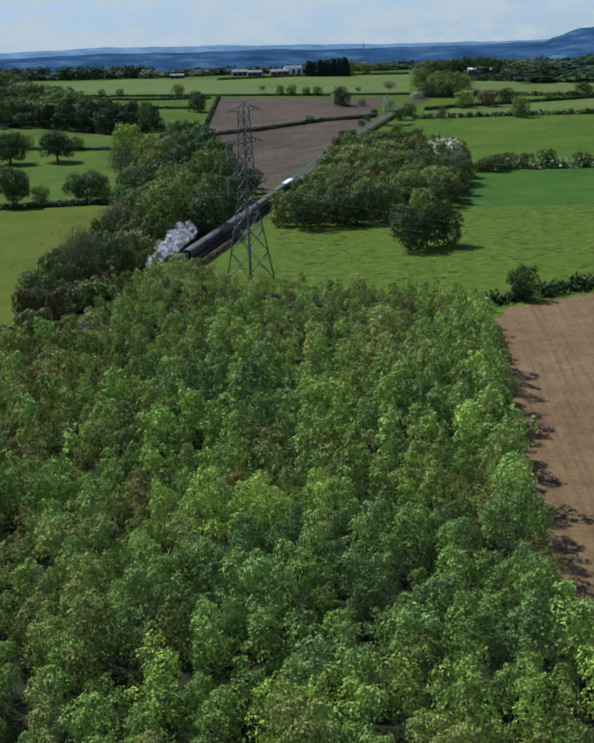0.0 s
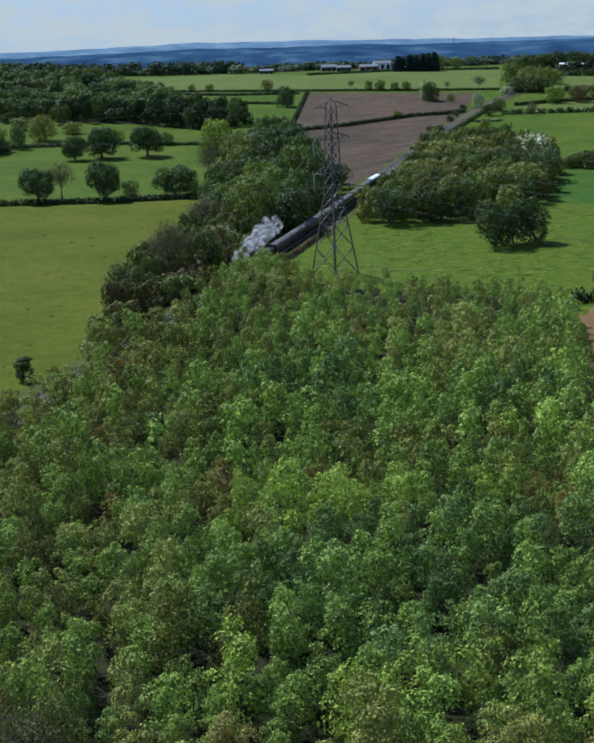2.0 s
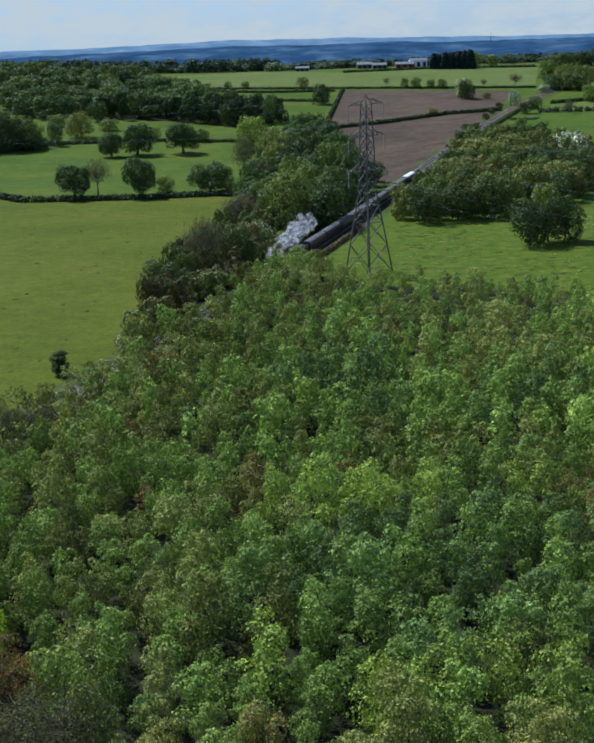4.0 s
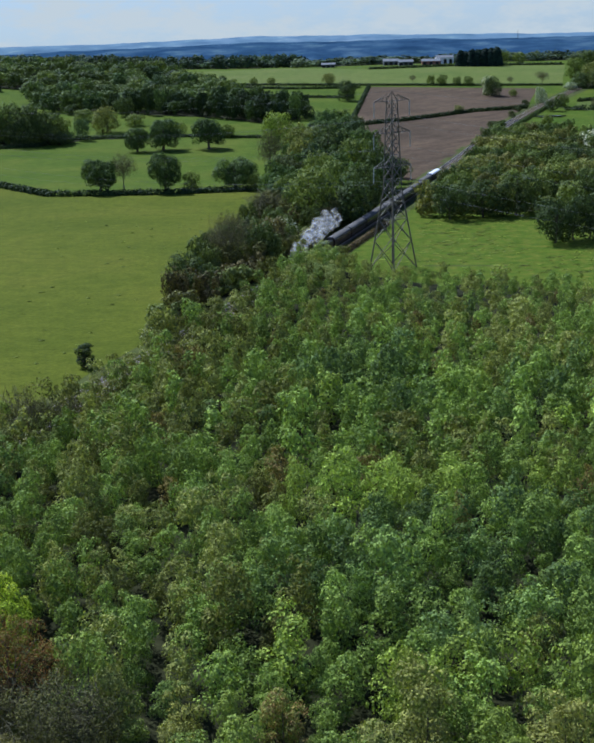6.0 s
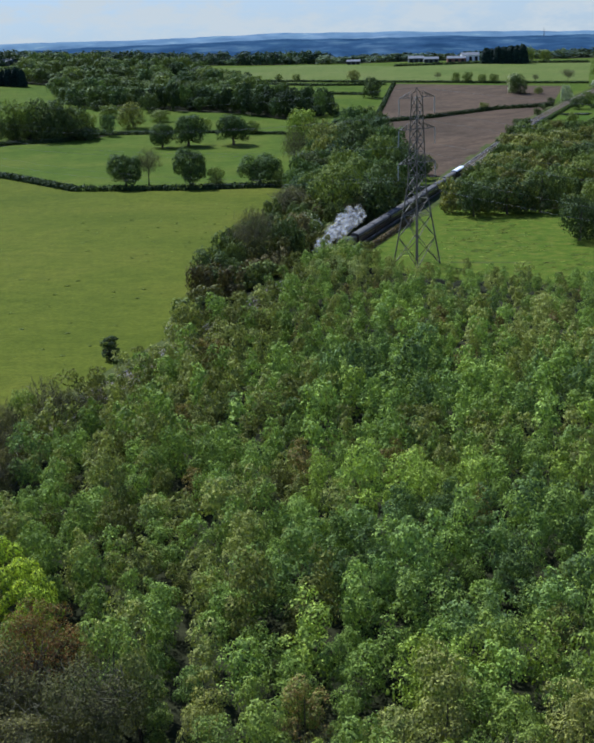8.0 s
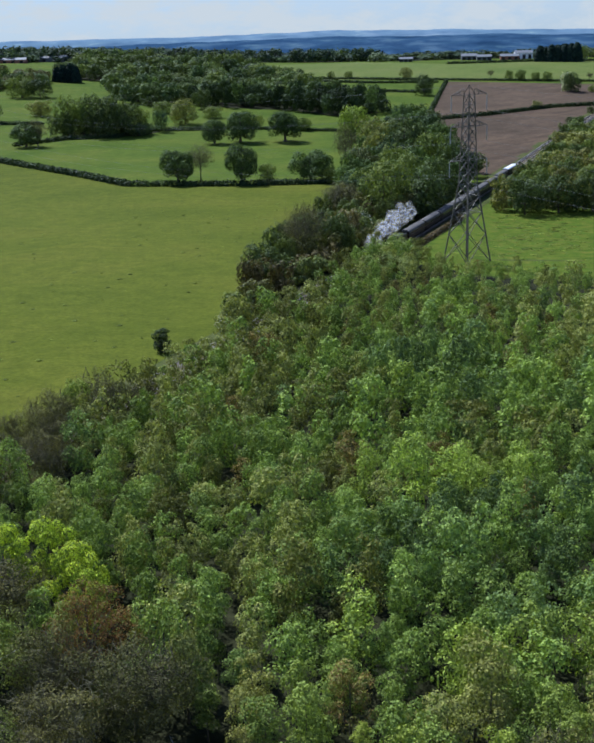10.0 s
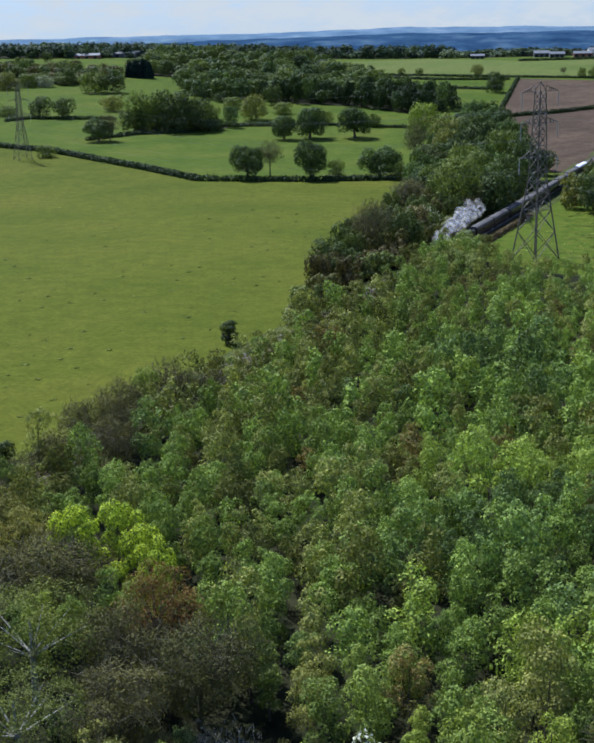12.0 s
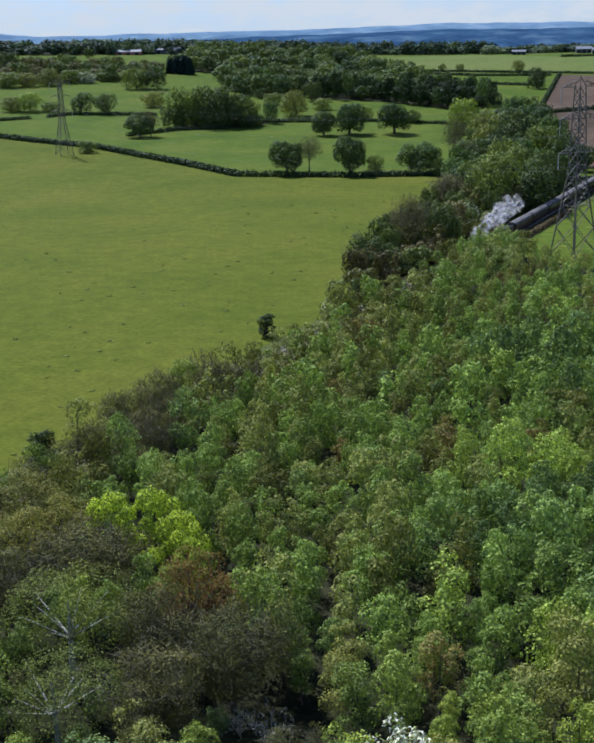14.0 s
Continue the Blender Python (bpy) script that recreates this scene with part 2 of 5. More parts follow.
def mesh_of(name, verts, faces, material, colours=None):
    """One mesh from arrays: all faces have the same number of corners; colours is one linear colour per face."""
    verts, faces = np.asarray(verts, np.float32), np.asarray(faces, np.int32)
    me = bpy.data.meshes.new(name)
    k = faces.shape[1]
    me.vertices.add(len(verts))
    me.vertices.foreach_set("co", verts.ravel())
    me.loops.add(faces.size)
    me.loops.foreach_set("vertex_index", faces.ravel())
    me.polygons.add(len(faces))
    me.polygons.foreach_set("loop_start", np.arange(len(faces), dtype=np.int32) * k)
    me.materials.append(material)
    if colours is not None:
        at = me.attributes.new("leaf_colour", "FLOAT_COLOR", "CORNER")
        c = np.ones((len(faces), k, 4), np.float32)
        c[:, :, :3] = np.asarray(colours, np.float32)[:, None, :]
        at.data.foreach_set("color", c.ravel())
    me.update(calc_edges=True)
    return me


def struts(pairs, thick, sides=4, taper=1.0):
    """Bars between pairs of points, as arrays of verts and four-cornered faces."""
    vs, fs = [], []
    for i, (a, b) in enumerate(pairs):
        a, b = np.array(a, float), np.array(b, float)
        d = b - a
        d /= max(np.linalg.norm(d), 1e-6)
        u = np.cross(d, (0, 0, 1) if abs(d[2]) < 0.9 else (1, 0, 0))
        u /= np.linalg.norm(u)
        w = np.cross(d, u)
        r = thick[i] if hasattr(thick, "__len__") else thick
        base = len(vs)
        for p, rr in ((a, r), (b, r * taper)):
            for k in range(sides):
                q = 2 * math.pi * (k + 0.5) / sides
                vs.append(p + rr * (math.cos(q) * u + math.sin(q) * w))
        for k in range(sides):
            k2 = (k + 1) % sides
            fs.append((base + k, base + k2, base + sides + k2, base + sides + k))
    return np.array(vs), np.array(fs)


def pipe(points, r, sides=4):
    """One closed tube through points that run mostly level."""
    vs, fs = [], []
    pts = [Vector(p) for p in points]
    for i, p in enumerate(pts):
        d = (pts[min(i + 1, len(pts) - 1)] - pts[max(i - 1, 0)]).normalized()
        u = d.cross(Vector((0, 0, 1))).normalized()
        w = u.cross(d)
        for k in range(sides):
            q = 2 * math.pi * (k + 0.5) / sides
            vs.append(p + r * (math.cos(q) * u + math.sin(q) * w))
        if i:
            o = (i - 1) * sides
            fs += [(o + k, o + (k + 1) % sides, o + sides + (k + 1) % sides, o + sides + k) for k in range(sides)]
    return np.array(vs), np.array(fs)


def thing(name, x, y, label, category, z=None, turn=0.0, group="", kind=""):
    e = new(name)
    e.empty_display_size = 0.5
    e.matrix_basis = pose(x, y, lie(x, y) if z is None else z, 0, 0, turn)
    return tagged(e, label, category, group, kind)


def child(name, me, parent, label=""):
    ob = new(name, me)
    ob.parent = parent
    if label:
        ob["label"] = label
    return ob


def inside(poly, x, y):
    c = False
    for (x0, y0), (x1, y1) in zip(poly, poly[1:] + poly[:1]):
        if (y0 > y) != (y1 > y) and x < (x1 - x0) * (y - y0) / (y1 - y0) + x0:
            c = not c
    return c


RAIL_Y = [-200, 0, 133, 240, 346, 409, 446, 520, 570, 648, 724, 780, 846, 1000, 1250]
RAIL_X = [-124, -100, -75.5, -54, -31, -19, -13, -2, 6, 22, 40, 55, 76, 128, 222]
RAIL_FIT = np.polyfit([(y - 500) / 500 for y in RAIL_Y], RAIL_X, 5)


def rail_x(y):
    return float(np.polyval(RAIL_FIT, (y - 500) / 500))


# ---- ground and fields ----
BREAKS = list(range(380, 2440, 40))


def sheet(name, outline, material, lift, label, category):
    bm = bmesh.new()
    bm.faces.new([bm.verts.new((x, y, 0)) for x, y in outline])
    cuts = [((-0.17365 * s, 0.98481 * s, 0), (-0.17365, 0.98481, 0)) for s in BREAKS] + [((x, 0, 0), (1, 0, 0)) for x in range(-650, -100, 50)]
    for at, no in cuts:
        bmesh.ops.bisect_plane(bm, geom=bm.verts[:] + bm.edges[:] + bm.faces[:], plane_co=at, plane_no=no)
    bmesh.ops.triangulate(bm, faces=bm.faces[:])
    for v in bm.verts:
        v.co.z = lie(v.co.x, v.co.y) + lift
    for f in bm.faces:
        f.normal_update()
        if f.normal.z < 0:
            f.normal_flip()
    return tagged(part(name, bm, material), label, category, kind="structure")


sheet("ground", [(-4800, -1500), (4800, -1500), (4800, 4900), (-4800, 4900)], GRASS, 0, "green farmland grass reaching to the horizon", "ground")
WOOD = [(rail_x(y) + 4.5, y) for y in (30, 90, 150, 210, 270)] + [(-36, 318), (-24, 314), (-3, 297), (21, 292), (43, 280), (44, 273), (43, 262), (35, 196), (29.8, 152), (27.3, 117), (26, 70), (25.5, 30)]
sheet("field_1", [(rail_x(y) - 7.5, y) for y in (-120, 0, 125, 185, 245, 330, 405)] + [(-70, 494), (-111, 487), (-162, 486), (-195, 517), (-231, 546), (-270, 577), (-345, 612), (-700, 720), (-700, -120)], GRASS_WORN, 0.05, "grazed yellow-green meadow with rank tufts of grass", "meadow")
sheet("field_2", [(49, 275), (75, 289), (260, 380), (260, -40), (26.8, -40), (27.4, 70), (28.6, 117), (31.2, 152), (36.4, 196), (44.6, 262)], SOIL, 0.05, "bare tilled brown soil with drill lines", "field")
sheet("field_3", [(-53, 990), (79, 957), (62, 832), (26, 812), (-15, 769), (-50, 742)], SOIL_FAR, 0.12, "ploughed reddish-brown field", "field")
sheet("field_4", [(-51, 738), (-15, 765), (26, 806), (58, 820), (40, 742), (14, 630), (-6, 525), (-12, 522)], SOIL_FAR, 0.12, "ploughed grey-brown field beside the railway", "field")
sheet("field_5", [(-8, 418), (-30, 324), (-3, 301), (21, 296), (48, 279), (75, 293), (260, 390), (260, 447), (114, 447), (65, 451), (60, 420)], GRASS_ROUGH, 0.05, "rough tussocky pasture", "meadow")
sheet("field_6", [(65, 452), (114, 448), (260, 448), (280, 566), (144, 567), (86, 563)], GRASS_LUSH, 0.05, "rich green grass field", "meadow")
sheet("field_7", [(88, 567), (144, 570), (280, 570), (300, 818), (206, 816), (124, 812), (87, 808), (60, 757)], GRASS_RICH, 0.08, "smooth green pasture", "meadow")
sheet("field_8", [(99, 860), (127, 874), (163, 888), (231, 917), (380, 930), (380, 820), (206, 819), (92, 812)], GRASS_PALE, 0.12, "pale green pasture strip", "meadow")
sheet("field_9", [(110, 953), (167, 955), (235, 937), (380, 935), (380, 1040), (262, 1046), (160, 1100), (135, 1040)], GRASS_PALE, 0.12, "pale pasture between hedges", "meadow")
sheet("field_10", [(-237, 915), (-179, 1010), (-101, 1014), (51, 985), (100, 979), (125, 1205), (16, 1225), (-63, 1199), (-160, 1288), (-230, 1222), (-330, 1040)], GRASS_PALE, 0.12, "pale upland pasture near the crest", "meadow")
SOIL_EDGE = [(26.8, 40), (27.4, 70), (28.6, 117), (31.2, 152), (36.4, 196), (44.0, 258)]
for off, wide in ((5.6, 0.5), (7.4, 0.35), (10.6, 0.75), (12.6, 0.5), (22.0, 0.5), (24.0, 0.5)):
    sheet("wheel_track", [(x + off, y) for x, y in SOIL_EDGE] + [(x + off + wide, y) for x, y in SOIL_EDGE[::-1]], SOIL_TRACK, 0.056, "darker pressed wheel track in tilled soil", "wheel track")
sheet("field_margin", [(44.6, 262), (49, 275), (75, 289), (260, 380), (260, 376.5), (75, 285.5), (50, 271.5), (46.5, 262)], GRASS_ROUGH, 0.058, "rough grassy margin between soil and hedge", "field margin")
sheet("field_margin", [(-3.0, 320.7), (19.9, 320.0), (19.9, 321.4), (-3.0, 322.3)], BANK, 0.062, "dark sunken furrow across rough pasture", "furrow")
sheet("woodland_floor", WOOD, SHADED_LITTER, 0.06, "leaf litter darkened for shade under the plantation", "woodland floor")

# ---- trees ----
GREEN, DEEP, LIME, OLIVE, RUST, BLUE = (0.168, 0.226, 0.05), (0.1, 0.142, 0.046), (0.212, 0.268, 0.05), (0.188, 0.2, 0.056), (0.19, 0.132, 0.055), (0.138, 0.192, 0.052)
OAK, DARK, ACER, MAY = (0.058, 0.09, 0.028), (0.016, 0.03, 0.022), (0.38, 0.47, 0.04), (0.62, 0.62, 0.5)


def foliage(rng, clumps, count, size, low=-0.35, ruffle=0.4):
    """Leaf sprays on the outside of a set of clumps (x, y, z, radius): verts of one small folded blade each."""
    c = np.array(clumps)
    pts, nrm = [], []
    weight = c[:, 3] ** 2
    got = 0
    while got < count:
        k = rng.choice(len(c), count, p=weight / weight.sum())
        d = rng.normal(size=(count, 3))
        d /= np.linalg.norm(d, axis=1)[:, None]
        ok = d[:, 2] > low + 0.3 * rng.random(count) - 0.15
        p = c[k, :3] + d * (1, 1, 1.08) * (c[k, 3] * rng.uniform(0.72, 1.12, count))[:, None]
        for q in c:
            ok &= (np.linalg.norm(p - q[:3], axis=1) > 0.66 * q[3])
        pts.append(p[ok]), nrm.append(d[ok])
        got += int(ok.sum())
        low -= 0.02
    p, d = np.concatenate(pts)[:count], np.concatenate(nrm)[:count]
    nn = d + rng.normal(size=d.shape) * ruffle + (0, 0, 0.1)
    nn /= np.linalg.norm(nn, axis=1)[:, None]
    rise = rng.normal(size=d.shape) * 0.55 + (0, 0, 1.0)
    t = rise - nn * (rise * nn).sum(1)[:, None]
    t /= np.linalg.norm(t, axis=1)[:, None] + 1e-6
    b = np.cross(nn, t)
    a = (size * rng.uniform(0.6, 1.3, count))[:, None]
    w = a * rng.uniform(0.4, 0.7, count)[:, None]
    w *= 1.25
    v = np.stack([p + 1.15 * a * t, p - 0.6 * a * t + w * b + 0.2 * a * nn, p - 0.6 * a * t - w * b], 1)
    return v.reshape(-1, 3)


def limbs(rng, height, crown_base, radius, count, thick):
    """Trunk and limbs as pairs of points with their thicknesses."""
    pairs, r = [], []
    lean = rng.normal(size=2) * 0.03 * height
    knee = np.array([lean[0] * 0.5, lean[1] * 0.5, crown_base])
    pairs.append(((0, 0, -0.3), knee)), r.append(thick)
    top = np.array([lean[0], lean[1], height * 0.82])
    pairs.append((knee, top)), r.append(thick * 0.7)
    for i in range(count):
        a = 2 * math.pi * (i + rng.random() * 0.7) / count
        h0 = crown_base + (height * 0.6 - crown_base) * rng.random() * 0.7
        s = knee + (top - knee) * max(0, (h0 - crown_base) / max(height * 0.82 - crown_base, 0.1))
        reach = radius * rng.uniform(0.5, 0.85)
        m = s + np.array([math.cos(a) * reach * 0.55, math.sin(a) * reach * 0.55, (height - h0) * 0.28])
        e = s + np.array([math.cos(a) * reach, math.sin(a) * reach, (height - h0) * 0.5])
        pairs += [(s, m), (m, e)]
        r += [thick * 0.42, thick * 0.24]
    return pairs, r


def tube_along(points, radii, sides=6):
    """One closed tapering tube through a few points."""
    vs, fs = [], []
    for i, (p, r) in enumerate(zip(points, radii)):
        for k in range(sides):
            q = 2 * math.pi * k / sides
            vs.append((p[0] + r * math.cos(q), p[1] + r * math.sin(q), p[2]))
        if i:
            o = (i - 1) * sides
            fs += [(o + k, o + (k + 1) % sides, o + sides + (k + 1) % sides, o + sides + k) for k in range(sides)]
    return np.array(vs), np.array(fs)


def wood_mesh(rng, height, crown_base, radius, count, thick):
    """The trunk, and each limb, as meshes of their own."""
    pairs, r = limbs(rng, height, crown_base, radius, count, thick)
    trunk = mesh_of("trunk", *tube_along([pairs[0][0], pairs[0][1], pairs[1][1]], [thick * 1.25, thick * 0.8, thick * 0.3]), BARK)
    boughs = []
    for (p, m), (m2, e) in zip(pairs[2::2], pairs[3::2]):
        boughs.append(mesh_of("limb", *tube_along([p, m, e], [thick * 0.42, thick * 0.26, thick * 0.08], 5), BARK))
    return trunk, boughs


def crown_arrays(rng, height, radius, base, clumps, leaves, size, spread=0.75, low=-0.35, lump=(0.26, 0.46), ruffle=0.4):
    cs = []
    mid, half = (height + base) / 2, (height - base) / 2
    for i in range(clumps):
        z = rng.uniform(-0.75, 0.8)
        k = math.sqrt(max(1 - z * z * 0.8, 0.1)) * spread * math.sqrt(rng.random())
        a = rng.random() * 2 * math.pi
        r = radius * rng.uniform(*lump)
        cs.append((math.cos(a) * k * radius, math.sin(a) * k * radius, mid + z * (half - r * 0.6), r))
    for i in range(3):
        r = radius * rng.uniform(0.2, 0.3)
        cs.append((rng.normal() * 0.25 * radius, rng.normal() * 0.25 * radius, height - r - 0.25 * radius * rng.random(), r))
    return foliage(rng, cs, leaves, size, low, ruffle)


def blades(n):
    return np.arange(3 * n, dtype=np.int32).reshape(n, 3)


def tinted(rng, n, colour, second=None, share=0.0):
    c = np.tile(np.array(colour), (n, 1)) * rng.uniform(0.92, 1.08, (n, 1))
    if second is not None:
        pick = rng.random(n) < share
        c[pick] = np.array(second)
    return c


def leaf_mesh(rng, verts, colour, second=None, share=0.0):
    n = len(verts) // 3
    return mesh_of("crown", verts, blades(n), LEAF, tinted(rng, n, colour, second, share))


def broadleaf(rng, height, radius, base, colour, leaves, size, clumps=14, thick=0.16, count=5, second=None, share=0.0, spread=0.75, low=-0.35, lump=(0.26, 0.46), ruffle=0.4):
    trunk, boughs = wood_mesh(rng, height, max(base, 0) + 0.1 * height, radius, count, thick)
    return (trunk, boughs, None,
            leaf_mesh(rng, crown_arrays(rng, height, radius, base, clumps, leaves, size, spread, low, lump, ruffle), colour, second, share))


def twiggy(rng, height, radius, base, twigs=420, leaves=160, colour=OLIVE, thick=0.2, blade=0.1):
    """A tree not yet in leaf: limbs, a haze of fine twigs, a few young leaves."""
    pairs, r = limbs(rng, height, base, radius, 9, thick)
    trunk = mesh_of("trunk", *tube_along([pairs[0][0], pairs[0][1], pairs[1][1]], [thick * 1.25, thick * 0.8, thick * 0.3]), TWIG)
    boughs = [mesh_of("limb", *tube_along([p, m, e], [thick * 0.42, thick * 0.26, thick * 0.08], 5), TWIG) for (p, m), (m2, e) in zip(pairs[2::2], pairs[3::2])]
    ends = [np.array(b) for _, b in pairs[1:]]
    fine, fr = [], []
    for i in range(twigs):
        e = ends[rng.integers(len(ends))] + rng.normal(size=3) * radius * 0.18
        d = rng.normal(size=3) + (0, 0, 0.9)
        d[:2] += 0.5 * e[:2] / radius
        fine.append((e, e + d / np.linalg.norm(d) * height * rng.uniform(0.08, 0.18)))
        fr.append(0.022 + 0.02 * rng.random())
    v, f = struts(fine, fr, sides=3, taper=0.5)
    lv = crown_arrays(rng, height, radius, base, 16, leaves, blade, 0.85, -0.8)
    return trunk, boughs, mesh_of("twig_spray", v, f, TWIG), leaf_mesh(rng, lv, colour)


def conifer(rng, height, radius, colour=DARK, leaves=2600):
    n = leaves
    z = height * (1 - np.sqrt(rng.random(n))) * 0.96 + 0.04 * height
    rr = radius * (1 - z / height) ** 0.32 * rng.uniform(0.7, 1.05, n)
    a = rng.random(n) * 2 * math.pi
    p = np.stack([np.cos(a) * rr, np.sin(a) * rr, z], 1)
    d = np.stack([np.cos(a), np.sin(a), np.full(n, 0.35)], 1) + rng.normal(size=(n, 3)) * 0.3
    d /= np.linalg.norm(d, axis=1)[:, None]
    t = np.cross(d, rng.normal(size=(n, 3)))
    t /= np.linalg.norm(t, axis=1)[:, None]
    b = np.cross(d, t)
    s = height * 0.05 * rng.uniform(0.7, 1.3, (n, 1))
    v = np.stack([p + 1.3 * s * t, p - 0.8 * s * t + 1.2 * s * b, p - 0.8 * s * t - 1.2 * s * b], 1).reshape(-1, 3)
    tv, tf = struts([((0, 0, -0.3), (0, 0, height * 0.9))], [radius * 0.09], 5, 0.3)
    return mesh_of("trunk", tv, tf, BARK), [], None, leaf_mesh(rng, v, colour)


def plant(kind, x, y, label, category="tree", size=1.0, turn=0.0, group="", tall=1.0, name="tree", boughs=True):
    """A tree of its own at x, y, from a pair of trunk and crown."""
    e = thing(name, x, y, label, category, turn=turn, group=group)
    e.matrix_basis = e.matrix_basis @ Matrix.Diagonal((size, size, size * tall, 1))
    child("trunk", kind[0], e)
    for me in kind[1] if boughs else ():
        child("limb", me, e)
    if kind[2]:
        child("twig_spray", kind[2], e)["kind"] = "stuff"
    child("crown", kind[3], e)
    return e


def joined(name, spots, label, category):
    """Many trees as one mesh: spots are (verts, colours, x, y, size, turn)."""
    vs, cs = [], []
    for v, c, x, y, size, turn, tall in spots:
        ca, sa = math.cos(turn), math.sin(turn)
        w = v * (size, size, size * tall)
        vs.append(np.stack([w[:, 0] * ca - w[:, 1] * sa + x, w[:, 0] * sa + w[:, 1] * ca + y, w[:, 2] + lie(x, y)], 1))
        cs.append(c)
    v, c = np.concatenate(vs), np.concatenate(cs)
    me = mesh_of(name, v, blades(len(v) // 3), LEAF, c)
    return tagged(new(name, me), label, category, kind="stuff")


RNG = np.random.default_rng(7)


def scatter(poly, spacing, rng, tries=40):
    """Uneven spots in an outline, none nearer together than the spacing."""
    xs, ys = [p[0] for p in poly], [p[1] for p in poly]
    area = (max(xs) - min(xs)) * (max(ys) - min(ys))
    cell, grid, out = spacing, {}, []
    for _ in range(int(area / spacing ** 2 * tries / 4)):
        x, y = rng.uniform(min(xs), max(xs)), rng.uniform(min(ys), max(ys))
        if not inside(poly, x, y):
            continue
        i, j = int(x // cell), int(y // cell)
        if any((x - a) ** 2 + (y - b) ** 2 < spacing ** 2 for m in (-1, 0, 1) for n in (-1, 0, 1) for a, b in grid.get((i + m, j + n), ())):
            continue
        grid.setdefault((i, j), []).append((x, y))
        out.append((x, y))
    return out


# the plantation: young broadleaved trees standing close
SORTS = {"green": GREEN, "deep": DEEP, "lime": LIME, "olive": OLIVE, "blue": BLUE}
WORDS = {"green": "mid-green", "deep": "dark green", "lime": "yellow-green", "olive": "olive green", "blue": "bluish green"}
near_kinds = {k: [broadleaf(RNG, RNG.uniform(7.2, 9.2), RNG.uniform(2.0, 2.6), RNG.uniform(0.3, 0.9), np.array(c) * RNG.uniform(0.8, 1.25), 2900, 0.115, 22, 0.12, spread=0.7, lump=(0.26, 0.44)) for _ in range(3)] for k, c in SORTS.items()}
near_kinds["bare"] = [twiggy(RNG, RNG.uniform(7.5, 9), 2.6, 1.8, 420, 1900, (0.135, 0.14, 0.042), 0.12) for _ in range(3)]
near_kinds["rust"] = [broadleaf(RNG, 8.2, 2.8, 1.2, OLIVE, 3400, 0.11, 34, 0.12, 5, RUST, 0.38, spread=0.85, lump=(0.16, 0.32)) for _ in range(2)]
WORDS["bare"], WORDS["rust"] = "thinly leafed brown", "rust-tinged olive"
far_kinds = {k: [crown_arrays(RNG, 8.2, 2.35, 0.6, 14, 800, 0.2, 0.66, lump=(0.3, 0.5)) for _ in range(3)] for k in SORTS}
mid_kinds = {k: [crown_arrays(RNG, 8.4, 2.3, 0.5, 18, 1650, 0.14, 0.68, lump=(0.28, 0.47)) for _ in range(3)] for k in SORTS}


def sort_at(x, y, rng):
    a = noise.noise(Vector((x * 0.035, y * 0.03, 3.1)))
    b = noise.noise(Vector((x * 0.11, y * 0.1, 9.7)))
    r = rng.random()
    if 104 < y < 250 and x < rail_x(y) + 15 and r < 0.75:
        return "bare" if r < 0.4 else "olive"
    if x < -18 and y > 90 and r < 0.44:
        return "olive" if r < 0.31 else "bare" if r < 0.41 else "rust"
    if b > 0.34 and r < 0.4:
        return "bare" if r < 0.25 else "rust"
    if a > 0.18:
        return "olive" if r < 0.55 else "green"
    if a < -0.2:
        return "deep" if r < 0.3 else "blue" if r < 0.55 else "green"
    if x > -15 and y < 150 and r < 0.34:
        return "lime"
    return "lime" if r < 0.18 else "blue" if r < 0.3 else "olive" if r < 0.42 else "green"


# trees that stand out from the rest: x, y, sort
MARKED = [
    (27.6, 187.7, "lime"), (15.8, 166, "bare"), (20.9, 141.9, "rust"), (19, 227, "rust"), (0.7, 132.7, "rust"), (-4.2, 231, "rust"), (22.9, 127.5, "blue"),
    (-17, 212, "deep"), (-17.4, 182.7, "deep"), (-23.4, 166, "deep"), (-2.9, 173, "deep"), (8.1, 126, "deep"), (-2.8, 142.4, "lime"), (-44.3, 200.4, "rust"),
    (-27.8, 127.7, "blue"), (10.2, 109.3, "lime"), (3, 97.3, "pale"), (4.9, 93.8, "lime"), (7.9, 252.3, "deep"), (-26.5, 299, "pale"), (-11, 265.5, "lime"),
    (-22.3, 87.1, "blue"), (-12, 73.9, "lime"), (-16.5, 152.6, "lime"), (-35.3, 173.8, "pale"), (-47.1, 148.1, "bare")]
